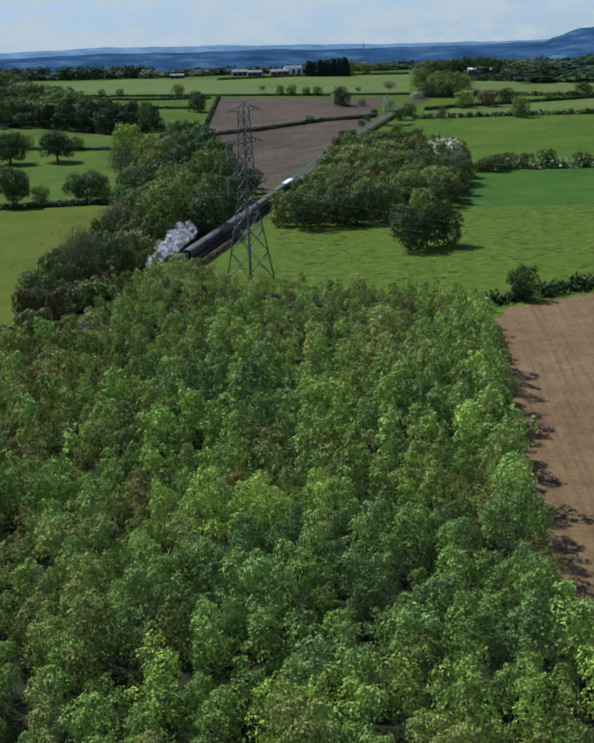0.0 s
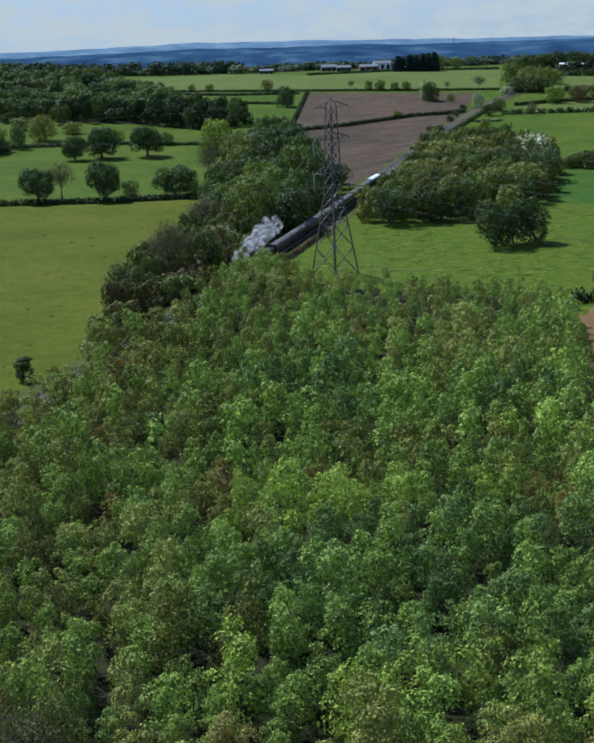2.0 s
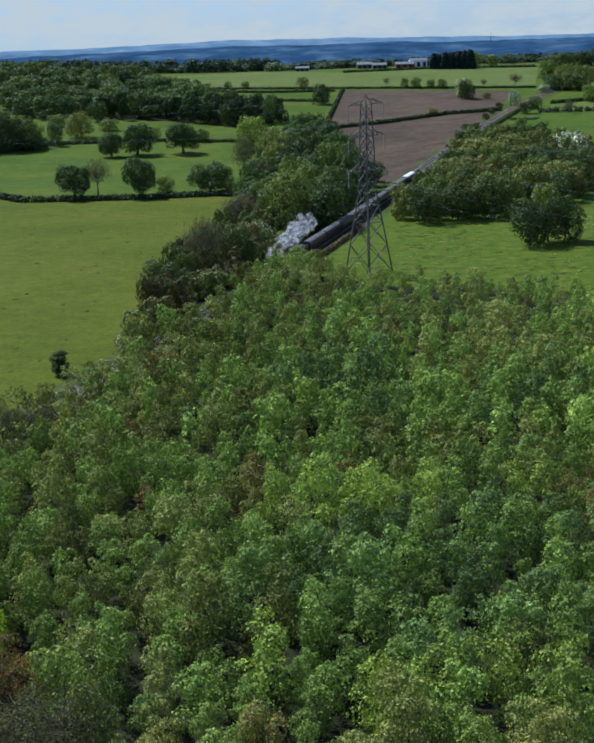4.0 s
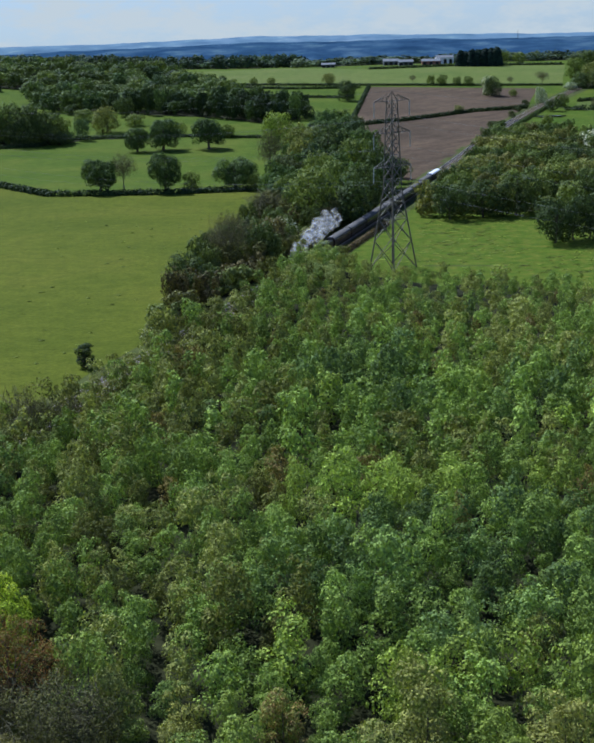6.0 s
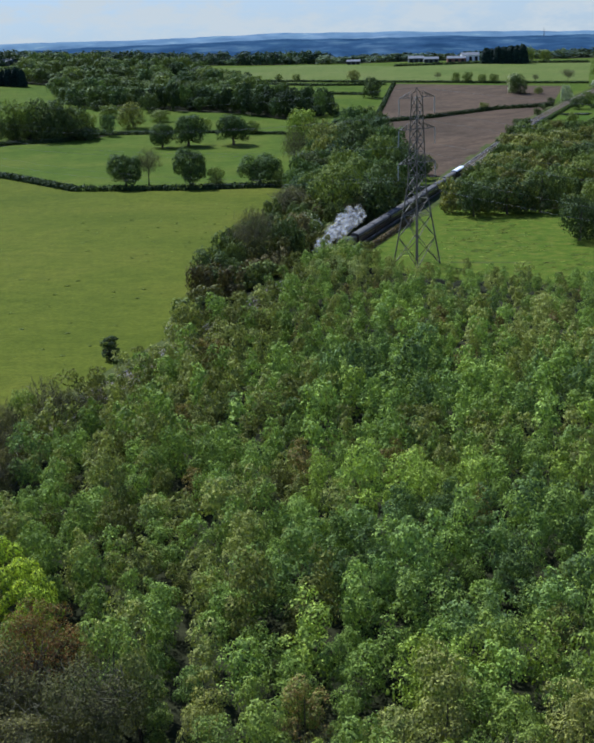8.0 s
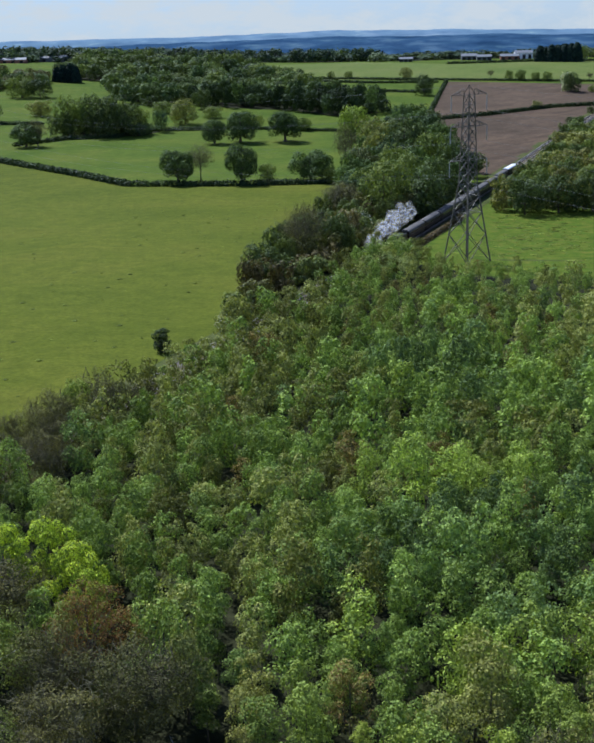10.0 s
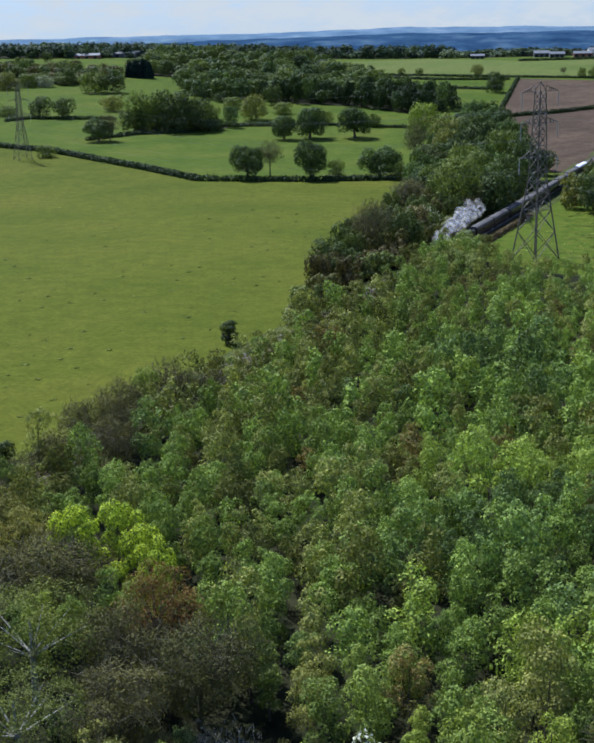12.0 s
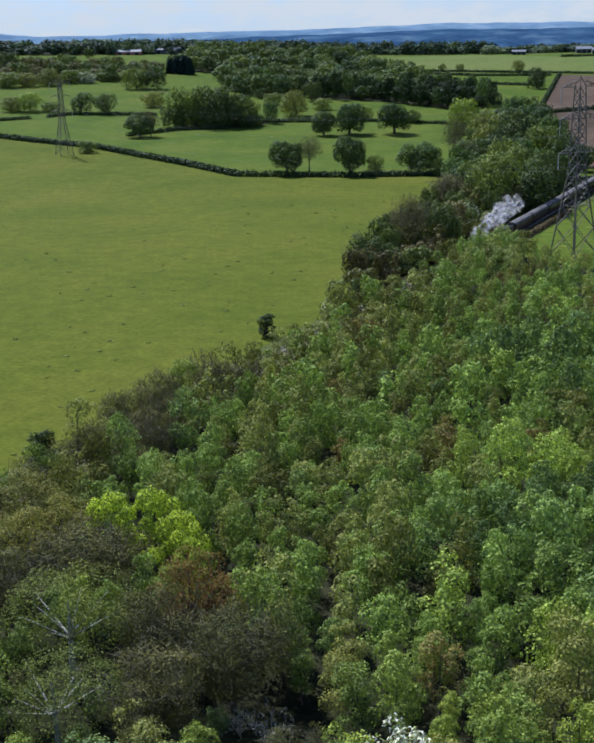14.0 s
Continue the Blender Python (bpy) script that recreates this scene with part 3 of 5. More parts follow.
# large single trees of the near edge: x, y, height, width, sort
GREAT = [(-52.4, 103.6, 11, 6.4, "acer"), (-47.6, 104.4, 11.5, 7.0, "acer"), (-43.2, 100.8, 10.5, 7, "acer"), (-40.8, 97.6, 9, 5.5, "acer"), (-36.8, 87.4, 12, 9, "russet"), (-38.6, 81.6, 10.5, 8.5, "bare"),
         (-51.8, 95.2, 10.5, 11, "bare"), (-45.9, 79.6, 12, 12, "willow"), (-30.6, 80.2, 10.5, 9.5, "bare"), (-35.5, 73.0, 9.5, 9.5, "bare"), (-42.0, 68.6, 10, 11, "willow"), (-65.6, 109.6, 10, 9, "golden"), (-58.0, 104.2, 9.5, 8, "golden"),
         (-61, 98, 10, 8.5, "golden"), (-57.5, 88, 10, 9, "bare"), (-14.0, 70.6, 6.6, 6.4, "may"), (-76.2, 133.4, 6.6, 5.2, "stump"), (-67.3, 215.3, 5.0, 4.8, "stump"),
         (-66.0, 152.8, 10.5, 8, "bare"), (-67.2, 141.5, 10.5, 8, "bare"), (-63.5, 146.5, 10, 8, "bare"), (-66.3, 129, 9.5, 6.5, "bare"), (-60.5, 136.5, 9.5, 8, "bare")]


def clear_of(x, y):
    return all((x - a) ** 2 + (y - b) ** 2 > (0.42 * w + 1.0) ** 2 for a, b, h, w, k in GREAT) and ((x + 27) / 7.5) ** 2 + ((y - 72.5) / 8.5) ** 2 > 1


trees_near, trees_far, understory = [], [], []
for x, y in scatter(WOOD, 3.15, RNG):
    if y > 58 and clear_of(x, y):
        (trees_near if y < 88 or (y < 172 and x < rail_x(y) + 10) else trees_far).append((x, y))
    elif y <= 58:
        trees_far.append((x, y))
    else:
        understory.append((x, y))


def band(x, y):
    """Taller trees along the railway, low scrub where the line shows, and a fuller outer edge."""
    if x < rail_x(y) + 11:
        return 1.22 if 140 < y < 166 else 1.08 if y < 230 else 1.0
    return 1.15 if x > 22 and y < 260 and not inside(WOOD, x + 4, y) else 1.0


def stature(x, y, rng):
    """Trees stand higher and lower in groups, with a few well above the rest."""
    a = noise.noise(Vector((x * 0.13, y * 0.13, 21.0)))
    return min(1.45, (0.98 + 0.4 * a) * rng.uniform(0.7, 1.2) * (1.22 if rng.random() < 0.08 else 1.0) * band(x, y) * (1 - 0.42 * ease((y - 205) / 85) * ease((x - rail_x(y) - 12) / 14)))


def sort_near(x, y, rng):
    for a, b, k in MARKED:
        if (x - a) ** 2 + (y - b) ** 2 < 7.5:
            return k
    return sort_at(x, y, rng)


near_kinds["pale"] = [broadleaf(RNG, 8.6, 2.8, 1.2, (0.25, 0.3, 0.11), 3400, 0.115, 26, 0.12, lump=(0.22, 0.42)) for _ in range(2)]
WORDS["pale"] = "pale grey-green"
for x, y in trees_near:
    k = sort_near(x, y, RNG)
    plant(near_kinds[k][RNG.integers(len(near_kinds[k]))], x, y, WORDS[k] + " young broadleaf tree in the dense plantation", "tree", stature(x, y, RNG), RNG.random() * 360, "plantation trees", RNG.uniform(0.85, 1.2), boughs=False)
for x, y in understory:
    if RNG.random() < 0.4:
        plant(near_kinds[("deep", "bare", "deep")[RNG.integers(3)]][RNG.integers(3)], x, y, "low shaded shrub beneath taller trees", "shrub", RNG.uniform(0.38, 0.6), RNG.random() * 360, "shrubs under the edge trees", RNG.uniform(0.8, 1.1), name="shrub", boughs=False)
spots = []
for x, y in trees_far:
    k = sort_near(x, y, RNG)
    col = {"bare": (0.12, 0.125, 0.032), "rust": (0.15, 0.115, 0.038), "pale": (0.19, 0.26, 0.085)}.get(k) or SORTS[k]
    bank = mid_kinds if 58 < y < 150 else far_kinds
    v = bank.get(k, bank["olive"])[RNG.integers(3)]
    spots.append((v, tinted(RNG, len(v) // 3, np.array(col) * (1.2, 1.2, 1.2) * RNG.uniform(0.68, 1.28) * (1 + 0.1 * ease((x + 34) / 40))), x, y, stature(x, y, RNG), RNG.random() * 6.28, RNG.uniform(0.85, 1.2)))
joined("plantation_canopy", spots, "close green canopy of young plantation trees", "woodland")

GREAT_KIND = {
    # acer: scattered dark leaves stand in for the shaded gaps of the crown
    "acer": broadleaf(RNG, 10, 4, 1.5, ACER, 6500, 0.13, 30, 0.2, 6, (0.1, 0.15, 0.03), 0.3, spread=1.0, lump=(0.14, 0.26)),
    "russet": broadleaf(RNG, 12, 4.6, 2.5, (0.17, 0.088, 0.03), 11000, 0.085, 40, 0.25, 8, OLIVE, 0.3, 0.88, lump=(0.18, 0.34)),
    "willow": broadleaf(RNG, 12, 5, 4.6, (0.13, 0.152, 0.034), 9000, 0.09, 40, 0.28, 9, None, 0, 0.9),
    "golden": broadleaf(RNG, 10, 4, 1.5, (0.155, 0.143, 0.036), 7500, 0.1, 40, 0.22, 7, OLIVE, 0.4),
    "bare": twiggy(RNG, 11.5, 4.6, 2.5, 800, 9500, (0.1, 0.099, 0.033), 0.24, 0.1),
    "stump": broadleaf(RNG, 7, 2.2, -0.6, (0.042, 0.06, 0.02), 3000, 0.16, 30, 0.5, 4, None, 0, 0.6, -0.8, ruffle=0.2),
    "may": broadleaf(RNG, 7, 2.8, 0.8, MAY, 1500, 0.17, 20, 0.14, 6, GREEN, 0.25)}
for me in (GREAT_KIND["willow"][0], *GREAT_KIND["willow"][1]):
    me.materials[0] = BARK_PALE
GREAT_SIZE = {"acer": (10, 8), "russet": (12, 9.2), "willow": (12, 10), "golden": (10, 8), "bare": (11.5, 9.2), "may": (7, 5.6), "stump": (7, 4.4)}
GREAT_WORDS = {"acer": "bright yellow-green maple in fresh leaf", "russet": "broad tree with russet young leaves", "willow": "tall pale green tree with open branches", "golden": "golden-olive broadleaf tree in fresh leaf",
               "bare": "bare-branched tree with brown twigs and few leaves", "stump": "ivy-clad stub of a dead tree", "may": "hawthorn bush covered in white blossom"}
for x, y, h, w, k in GREAT:
    h0, w0 = GREAT_SIZE[k]
    e = plant(GREAT_KIND[k], x, y, GREAT_WORDS[k], "tree", w / w0, RNG.random() * 360, tall=(h / h0) / (w / w0))

dead = twiggy(RNG, 4.0, 2.6, 0.4, 150, 12, OLIVE, 0.07, 0.06)
for me in (dead[0], *dead[1], dead[2]):
    me.materials[0] = BARK_PALE
for x, y, k in ((-25.3, 74.9, 1.0), (-28.5, 76.1, 0.8)):
    plant(dead, x, y, "bleached leafless shrub in deep shade", "shrub", k, x * 50.0, name="shrub")

# ---- single trees of the fields, hedges and copses: place, height, width ----
UNIT = {  # built at height 14 and width 15
    "oak": [broadleaf(RNG, 14, 7.4, 0.4, OAK, 7500, 0.33, 36, 0.6, 9, None, 0, 0.86, -0.8, (0.24, 0.42), ruffle=0.3) for _ in range(3)],
    "round": [broadleaf(RNG, 14, 7.2, -1.2, (0.115, 0.15, 0.034), 3000, 0.42, 34, 0.4, 6, None, 0, 0.92, -0.8, ruffle=0.22) for _ in range(3)],
    "deep": [broadleaf(RNG, 14, 7.2, -1.2, (0.062, 0.086, 0.029), 3000, 0.42, 34, 0.4, 6, None, 0, 0.92, -0.8, ruffle=0.22) for _ in range(3)],
    "lime": [broadleaf(RNG, 14, 7.2, -1.2, (0.16, 0.22, 0.04), 3000, 0.42, 34, 0.4, 6, None, 0, 0.92, -0.8, ruffle=0.22)],
    "olive": [broadleaf(RNG, 14, 7.2, -1.2, (0.15, 0.165, 0.045), 3000, 0.42, 34, 0.4, 6, None, 0, 0.92, -0.8, ruffle=0.22) for _ in range(2)],
    "rust": [broadleaf(RNG, 14, 7.2, -1.2, (0.13, 0.1, 0.05), 2200, 0.5, 34, 0.4, 6, None, 0, 0.92, -0.8, ruffle=0.22)],
    "may": [broadleaf(RNG, 14, 7.2, -1.2, (0.1, 0.14, 0.05), 3000, 0.42, 34, 0.4, 6, (0.5, 0.52, 0.42), 0.5, 0.92, -0.8, ruffle=0.22)],
    "poplar": [broadleaf(RNG, 14, 5.5, 0.8, (0.13, 0.19, 0.04), 1200, 0.6, 22, 0.4, 5, None, 0, 0.55)],
    "bare": [twiggy(RNG, 14, 7, 3, 900, 1500, (0.105, 0.105, 0.045), 0.38, 0.22) for _ in range(2)]}
UNIT_WORDS = {"oak": "spreading dark green oak in a field hedge", "round": "rounded mid-green hedgerow tree", "deep": "dense dark green broadleaf tree", "lime": "light yellow-green broadleaf tree",
              "olive": "olive-green broadleaf tree by a hedge", "rust": "copper-leaved broadleaf tree by a hedge", "may": "hawthorn flecked with white blossom", "poplar": "slender light green poplar tree", "bare": "leafless tree with fine grey-brown branches"}
TREES = [
    ("field_oaks", {"oak": [(-141, 494, 14.6, 15.8), (-113, 494, 16.8, 14.1), (-84, 502, 14.1, 17.7), (-160, 638, 12.9, 14.7), (-147, 644, 16.7, 20.1), (-122, 647, 16.6, 19.2), (-263, 623, 12.6, 16.5)], "bare": [(-133, 502, 16.1, 12.7), (-257, 625, 14.9, 11.0)], "round": [(-102, 496, 8.5, 8.3), (-75, 496, 7.4, 7.2), (-151, 706, 8.4, 10.2), (-120, 695, 8.2, 10.0)]}),
    ("far_clump", {"round": [(-255, 670, 23.6, 17.4), (-215, 680, 15.2, 13.0), (-230, 780, 8.1, 14.8), (-190, 756, 7.5, 14.2), (-251, 868, 9.3, 14.6), (-239, 868, 11.0, 13.8), (-306, 952, 9.1, 14.1)], "poplar": [(-246, 670, 18.0, 7.5), (-256, 853, 17.7, 10.8)], "deep": [(-237, 670, 24.3, 21.6), (-228, 670, 23.4, 18.6), (-220, 671, 19.2, 17.2), (-210, 807, 13.8, 13.5)], "olive": [(-200, 726, 16.0, 18.3)], "lime": [(-295, 952, 5.3, 8.0)]}),
    ("left_copse", {"round": [(-363, 862, 16.6, 22.6), (-369, 728, 6.8, 13.2), (-466, 852, 11.5, 23.5), (-431, 889, 10.3, 17.9), (-407, 906, 7.1, 16.0), (-266, 560, 6.3, 11.3)], "deep": [(-349, 863, 14.8, 18.7), (-344, 723, 13.7, 14.5), (-328, 723, 13.6, 16.0), (-522, 954, 18.0, 24.0), (-514, 1108, 10.0, 9.8)], "lime": [(-384, 727, 12.4, 18.3)], "olive": [(-396, 724, 10.2, 16.7), (-309, 761, 11.0, 16.6), (-453, 859, 10.8, 19.5), (-440, 872, 13.1, 21.6)], "may": [(-417, 891, 9.6, 14.3)]}),
    ("upland_row", {"round": [(-153, 1028, 6.6, 7.4), (-137, 1024, 6.9, 7.4), (-171, 1028, 5.4, 8.3), (-3, 998, 8.3, 7.2), (6, 995, 8.6, 9.9), (18, 992, 7.5, 7.1), (27, 990, 7.5, 8.7), (57, 902, 5.5, 6.5)], "deep": [(-179, 1026, 8.9, 9.1), (-181, 959, 8.7, 17.5), (42, 905, 14.4, 15.1), (-63, 888, 15.2, 15.9)], "olive": [(-189, 1037, 7.0, 10.5), (-88, 1023, 9.6, 11.4), (16, 803, 5.5, 6.4)], "bare": [(-18, 1019, 6.9, 6.5), (60, 990, 6.7, 5.9)], "may": [(40, 912, 14.8, 10.9)]}),
    ("railside", {"bare": [(85, 987, 10.8, 11.8)], "may": [(73, 854, 11.7, 8.5), (102, 940, 6.4, 11.3)], "deep": [(133, 1088, 20.4, 21.8), (112, 956, 11.9, 17.2), (127, 952, 13.7, 19.1), (77, 807, 8.3, 11.6)], "round": [(117, 1043, 16.5, 16.7), (135, 977, 16.9, 17.7), (150, 1015, 11.8, 14.3), (85, 830, 8.8, 10.0), (68, 1253, 15.0, 12.5), (84, 1242, 11.1, 12.4)], "olive": [(124, 971, 19.4, 19.5)]}),
    ("lineside_trees", {"lime": [(-84, 650, 19, 19)], "bare": [(-73, 530, 22, 12.5), (-58.3, 413, 11, 6), (-54, 308, 17.5, 12.5), (-59.5, 318, 12, 9)], "olive": [(-67, 590, 20, 19), (-61, 545, 17, 14)], "deep": [(-49, 572, 21, 22), (-23.5, 494, 18, 13), (-30.5, 399, 17.5, 20), (-26, 440, 17, 15), (-48.7, 321, 13.5, 10.5), (-55, 328, 12, 9), (-62.2, 289, 10, 10), (-60, 275, 8.5, 8)],
                        "round": [(-45.5, 478, 18.5, 15), (-34, 518, 19, 15.5), (-40.5, 388, 20.5, 18.5), (-52, 425, 15, 12), (-38, 440, 18, 14)]}),
    ("copse_trees", {"deep": [(5.5, 409, 13.5, 14), (17, 414, 13.5, 15.5), (28.5, 417, 15, 15.5), (73, 522, 13.5, 16), (61, 540, 13.5, 16), (78, 545, 11, 13)], "olive": [(49.6, 589, 13.5, 19.5), (33, 565, 14.5, 23), (60, 475, 13.5, 16), (17.8, 500, 13.5, 20)], "round": [(45, 456, 14, 15), (30, 450, 13, 15), (40, 510, 13.5, 17), (9, 450, 12.5, 14)], "may": [(76, 588, 14.5, 21)]}),
    ("right_row", {"deep": [(151, 960, 4.3, 6.2), (163, 896, 11.5, 16.3), (232, 947, 9.7, 15.5), (243, 1221, 7.3, 12.4), (236, 1109, 13.3, 11.7), (105, 576, 7.8, 8.2), (113, 574, 7.4, 9.4), (124, 575, 8.7, 9.4), (141, 574, 6.9, 10.6), (36, 357, 14.4, 12.8), (42, 362, 12.5, 11.5), (47.1, 364.5, 14.4, 11.8), (55, 280, 9.0, 7.5), (97, 563, 8.6, 10)], "lime": [(128, 872, 11.9, 14.0)], "rust": [(147, 877, 12.6, 15.9)], "round": [(156, 806, 14.1, 13.1), (200, 922, 5.6, 7.5), (276, 1220, 7.3, 19.9), (91, 565, 6.8, 9.1)], "bare": [(104, 804, 8.9, 8.1)]}),
]
for grove, kinds in TREES:
    for k, places in kinds.items():
        for x, y, h, w in places:
            plant(UNIT[k][RNG.integers(len(UNIT[k]))], x, y, UNIT_WORDS[k], "tree", w / 15, RNG.random() * 360, tall=(h / 14) / (w / 15))

FIR = [conifer(RNG, 16, 4.2), conifer(RNG, 16, 4.6)]
for i, (x, y, h, w) in enumerate([(26, 1222, 15, 12), (31, 1221, 14, 12), (37, 1217, 16, 13), (43, 1216, 16, 13), (49, 1213, 17, 13), (55, 1211, 17, 13), (60, 1208, 18, 12)]):
    plant(FIR[i % 2], x, y, "dark conifer in a dense shelter belt", "conifer", w / 8.4, i * 50.0, "shelter belt conifers", (h / 16) / (w / 8.4), "conifer")
for i, (x, y, h, w) in enumerate([(166, 1202, 15, 16), (178, 1200, 17, 16), (190, 1199, 17, 16), (201, 1197, 16, 15), (211, 1195, 14, 13), (156, 1206, 13, 13)]):
    plant(UNIT["deep"][i % 3], x, y, "dark tree of a far copse", "tree", w / 15, i * 70.0, "far copse trees", (h / 14) / (w / 15))
for i, (x, y, h, w) in enumerate([(-372, 975, 14, 10), (-365, 974, 15, 11), (-360, 972, 14, 9), (-378, 976, 12, 8)]):
    plant(FIR[i % 2], x, y, "blunt dark evergreen in a tight clump", "conifer", w / 8.4, i * 40.0, "dark evergreen clump", (h / 16) / (w / 8.4), "conifer")

# ---- woods too large to count ----
LOW = {k: [crown_arrays(RNG, 14, 7, -0.5, 24, n, s, 0.8, -0.85, (0.24, 0.42), 0.25) for _ in range(3)] for k, n, s in (("mid", 1400, 0.6), ("fair", 950, 0.68), ("far", 220, 1.4))}


def wood(name, poly, spacing, tones, height, detail, label, rng, keep=None):
    got = []
    for x, y in scatter(poly, spacing, rng):
        if keep and not keep(x, y):
            continue
        v = LOW[detail][rng.integers(3)]
        c = np.array(tones[rng.integers(len(tones))]) * rng.uniform(0.65, 1.3)
        h = height * rng.uniform(0.55, 1.25)
        s = spacing * rng.uniform(1.05, 1.65) / 14
        got.append((v, tinted(rng, len(v) // 3, c), x, y, s, rng.random() * 6.28, (h / 14) / s))
    mx, my = sum(p[0] for p in poly) / len(poly), sum(p[1] for p in poly) / len(poly)
    sheet("woodland_floor", [(mx + 0.92 * (x - mx), my + 0.92 * (y - my)) for x, y in poly], SHADED_LITTER, 0.2, "litter darkened for shade under " + name.replace("_", " "), "woodland floor")
    return joined(name, got, label, "woodland")


west_of_rail = lambda off: (lambda x, y: x < rail_x(y) - off)
east_of_rail = lambda off: (lambda x, y: x > rail_x(y) + off)
DEEP_GREEN = (0.08, 0.118, 0.034)
wood("lineside_wood", [(-62, 425), (-40, 392), (-30, 400), (-21, 450), (-15, 515), (-50, 720), (-74, 690), (-68, 560)], 9.0, [DEEP_GREEN, DEEP_GREEN, (0.06, 0.09, 0.036), (0.1, 0.12, 0.045)], 12, "mid", "tall mixed broadleaf wood beside the railway", RNG, west_of_rail(8))
wood("bankside_thicket", [(-63.5, 350), (-61, 385), (-61, 425), (-30, 420), (-36, 350), (-52, 262), (-58, 238), (-60.5, 262), (-63.5, 305)], 5.6, [(0.09, 0.115, 0.034), (0.11, 0.098, 0.042), (0.068, 0.092, 0.03), (0.105, 0.11, 0.038)], 9, "mid", "dark thicket with bare brown trees on the railway bank", RNG, west_of_rail(6))
wood("pasture_copse", [(-3, 417), (34, 417), (50, 430), (66, 466), (85, 562), (86, 625), (60, 690), (24, 640), (0, 524)], 7.4, [(0.11, 0.14, 0.036), (0.07, 0.1, 0.03), (0.125, 0.13, 0.038), (0.085, 0.115, 0.034)], 10.5, "mid", "broadleaf copse between railway and pasture", RNG, east_of_rail(8))
wood("field_copse", [(-262, 664), (-210, 668), (-203, 690), (-262, 700)], 7.0, [DEEP_GREEN, DEEP_GREEN, (0.07, 0.105, 0.045), (0.08, 0.11, 0.035)], 11, "mid", "dense dark copse behind a field hedge", RNG)
wood("tree_belt", [(-224, 822), (-146, 796), (-105, 757), (-80, 780), (-96, 830), (-150, 840), (-220, 850)], 7.5, [(0.04, 0.062, 0.022), (0.05, 0.075, 0.025), (0.032, 0.05, 0.02), DEEP_GREEN], 14, "fair", "dark belt of close broadleaf trees", RNG)
wood("hillside_wood", [(-284, 845), (-246, 818), (-225, 850), (-110, 835), (-164, 915), (-195, 1040), (-250, 1120), (-347, 1200), (-420, 1190), (-389, 995), (-324, 985), (-308, 910)], 13, [(0.1, 0.135, 0.036), (0.065, 0.095, 0.03), (0.05, 0.08, 0.03), (0.085, 0.12, 0.035), (0.075, 0.11, 0.034)], 13.5, "fair", "mixed hillside wood in fresh leaf", RNG)
wood("western_wood", [(-480, 866), (-440, 892), (-400, 907), (-372, 930), (-385, 985), (-440, 1000), (-500, 1000), (-560, 1005), (-560, 900)], 10, [(0.09, 0.12, 0.036), (0.06, 0.09, 0.03), (0.1, 0.105, 0.04)], 11, "fair", "broadleaf wood edge on rising ground", RNG)
# the three farthest woods: bluer tones with distance haze painted into the leaves
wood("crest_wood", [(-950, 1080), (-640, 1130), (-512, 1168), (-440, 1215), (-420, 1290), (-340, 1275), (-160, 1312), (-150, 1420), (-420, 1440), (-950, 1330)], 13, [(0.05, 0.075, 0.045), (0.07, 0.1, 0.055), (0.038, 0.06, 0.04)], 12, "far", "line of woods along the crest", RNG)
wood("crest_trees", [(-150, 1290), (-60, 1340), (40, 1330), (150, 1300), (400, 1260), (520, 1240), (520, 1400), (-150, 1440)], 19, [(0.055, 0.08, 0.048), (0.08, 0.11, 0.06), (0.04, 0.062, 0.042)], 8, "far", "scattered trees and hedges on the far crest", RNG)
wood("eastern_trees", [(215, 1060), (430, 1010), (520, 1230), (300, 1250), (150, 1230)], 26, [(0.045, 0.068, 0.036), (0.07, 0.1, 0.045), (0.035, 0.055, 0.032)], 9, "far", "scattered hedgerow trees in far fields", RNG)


# ---- hedges ----
def hedge(line, high, wide, tone, label, step=0.34, blossom=0.0):
    """A clipped or overgrown hedge along a line of corners, as leafy lengths with an uneven top."""
    rng = RNG
    cs = []
    for (x0, y0), (x1, y1) in zip(line, line[1:]):
        n = max(2, int(math.hypot(x1 - x0, y1 - y0) / (wide * (0.36 if high < 3 else 0.55))))
        loose = 0.07 if high < 3 else 0.2
        for i in range(n):
            k = (i + rng.random() * 0.6) / n
            x, y = x0 + (x1 - x0) * k + rng.normal() * loose * wide, y0 + (y1 - y0) * k + rng.normal() * loose * wide
            h = high * rng.uniform(1 - loose * 1.3, 1 + loose)
            r = wide * rng.uniform(0.5, 0.68)
            cs.append((x, y, lie(x, y) + h - r, r, h))
    e = thing("hedge", line[0][0], line[0][1], label, "hedge")
    for i in range(0, len(cs), 14):
        vs = []
        for x, y, z, r, h in cs[i:i + 14]:
            k = [(0, 0, 0, r)] + ([(0, 0, -0.6 * (h - r), r * 0.9)] if h > 1.4 * r else [])
            vs.append(foliage(rng, k, 70, max(wide * 0.17, 0.3), -0.7) + (x, y, z))
        v = np.concatenate(vs) - np.array(e.matrix_basis.translation)
        n = len(v) // 3
        child("hedge_length", mesh_of("hedge_length", v, blades(n), LEAF, tinted(rng, n, tone, (0.5, 0.5, 0.4), blossom)), e)
    return e


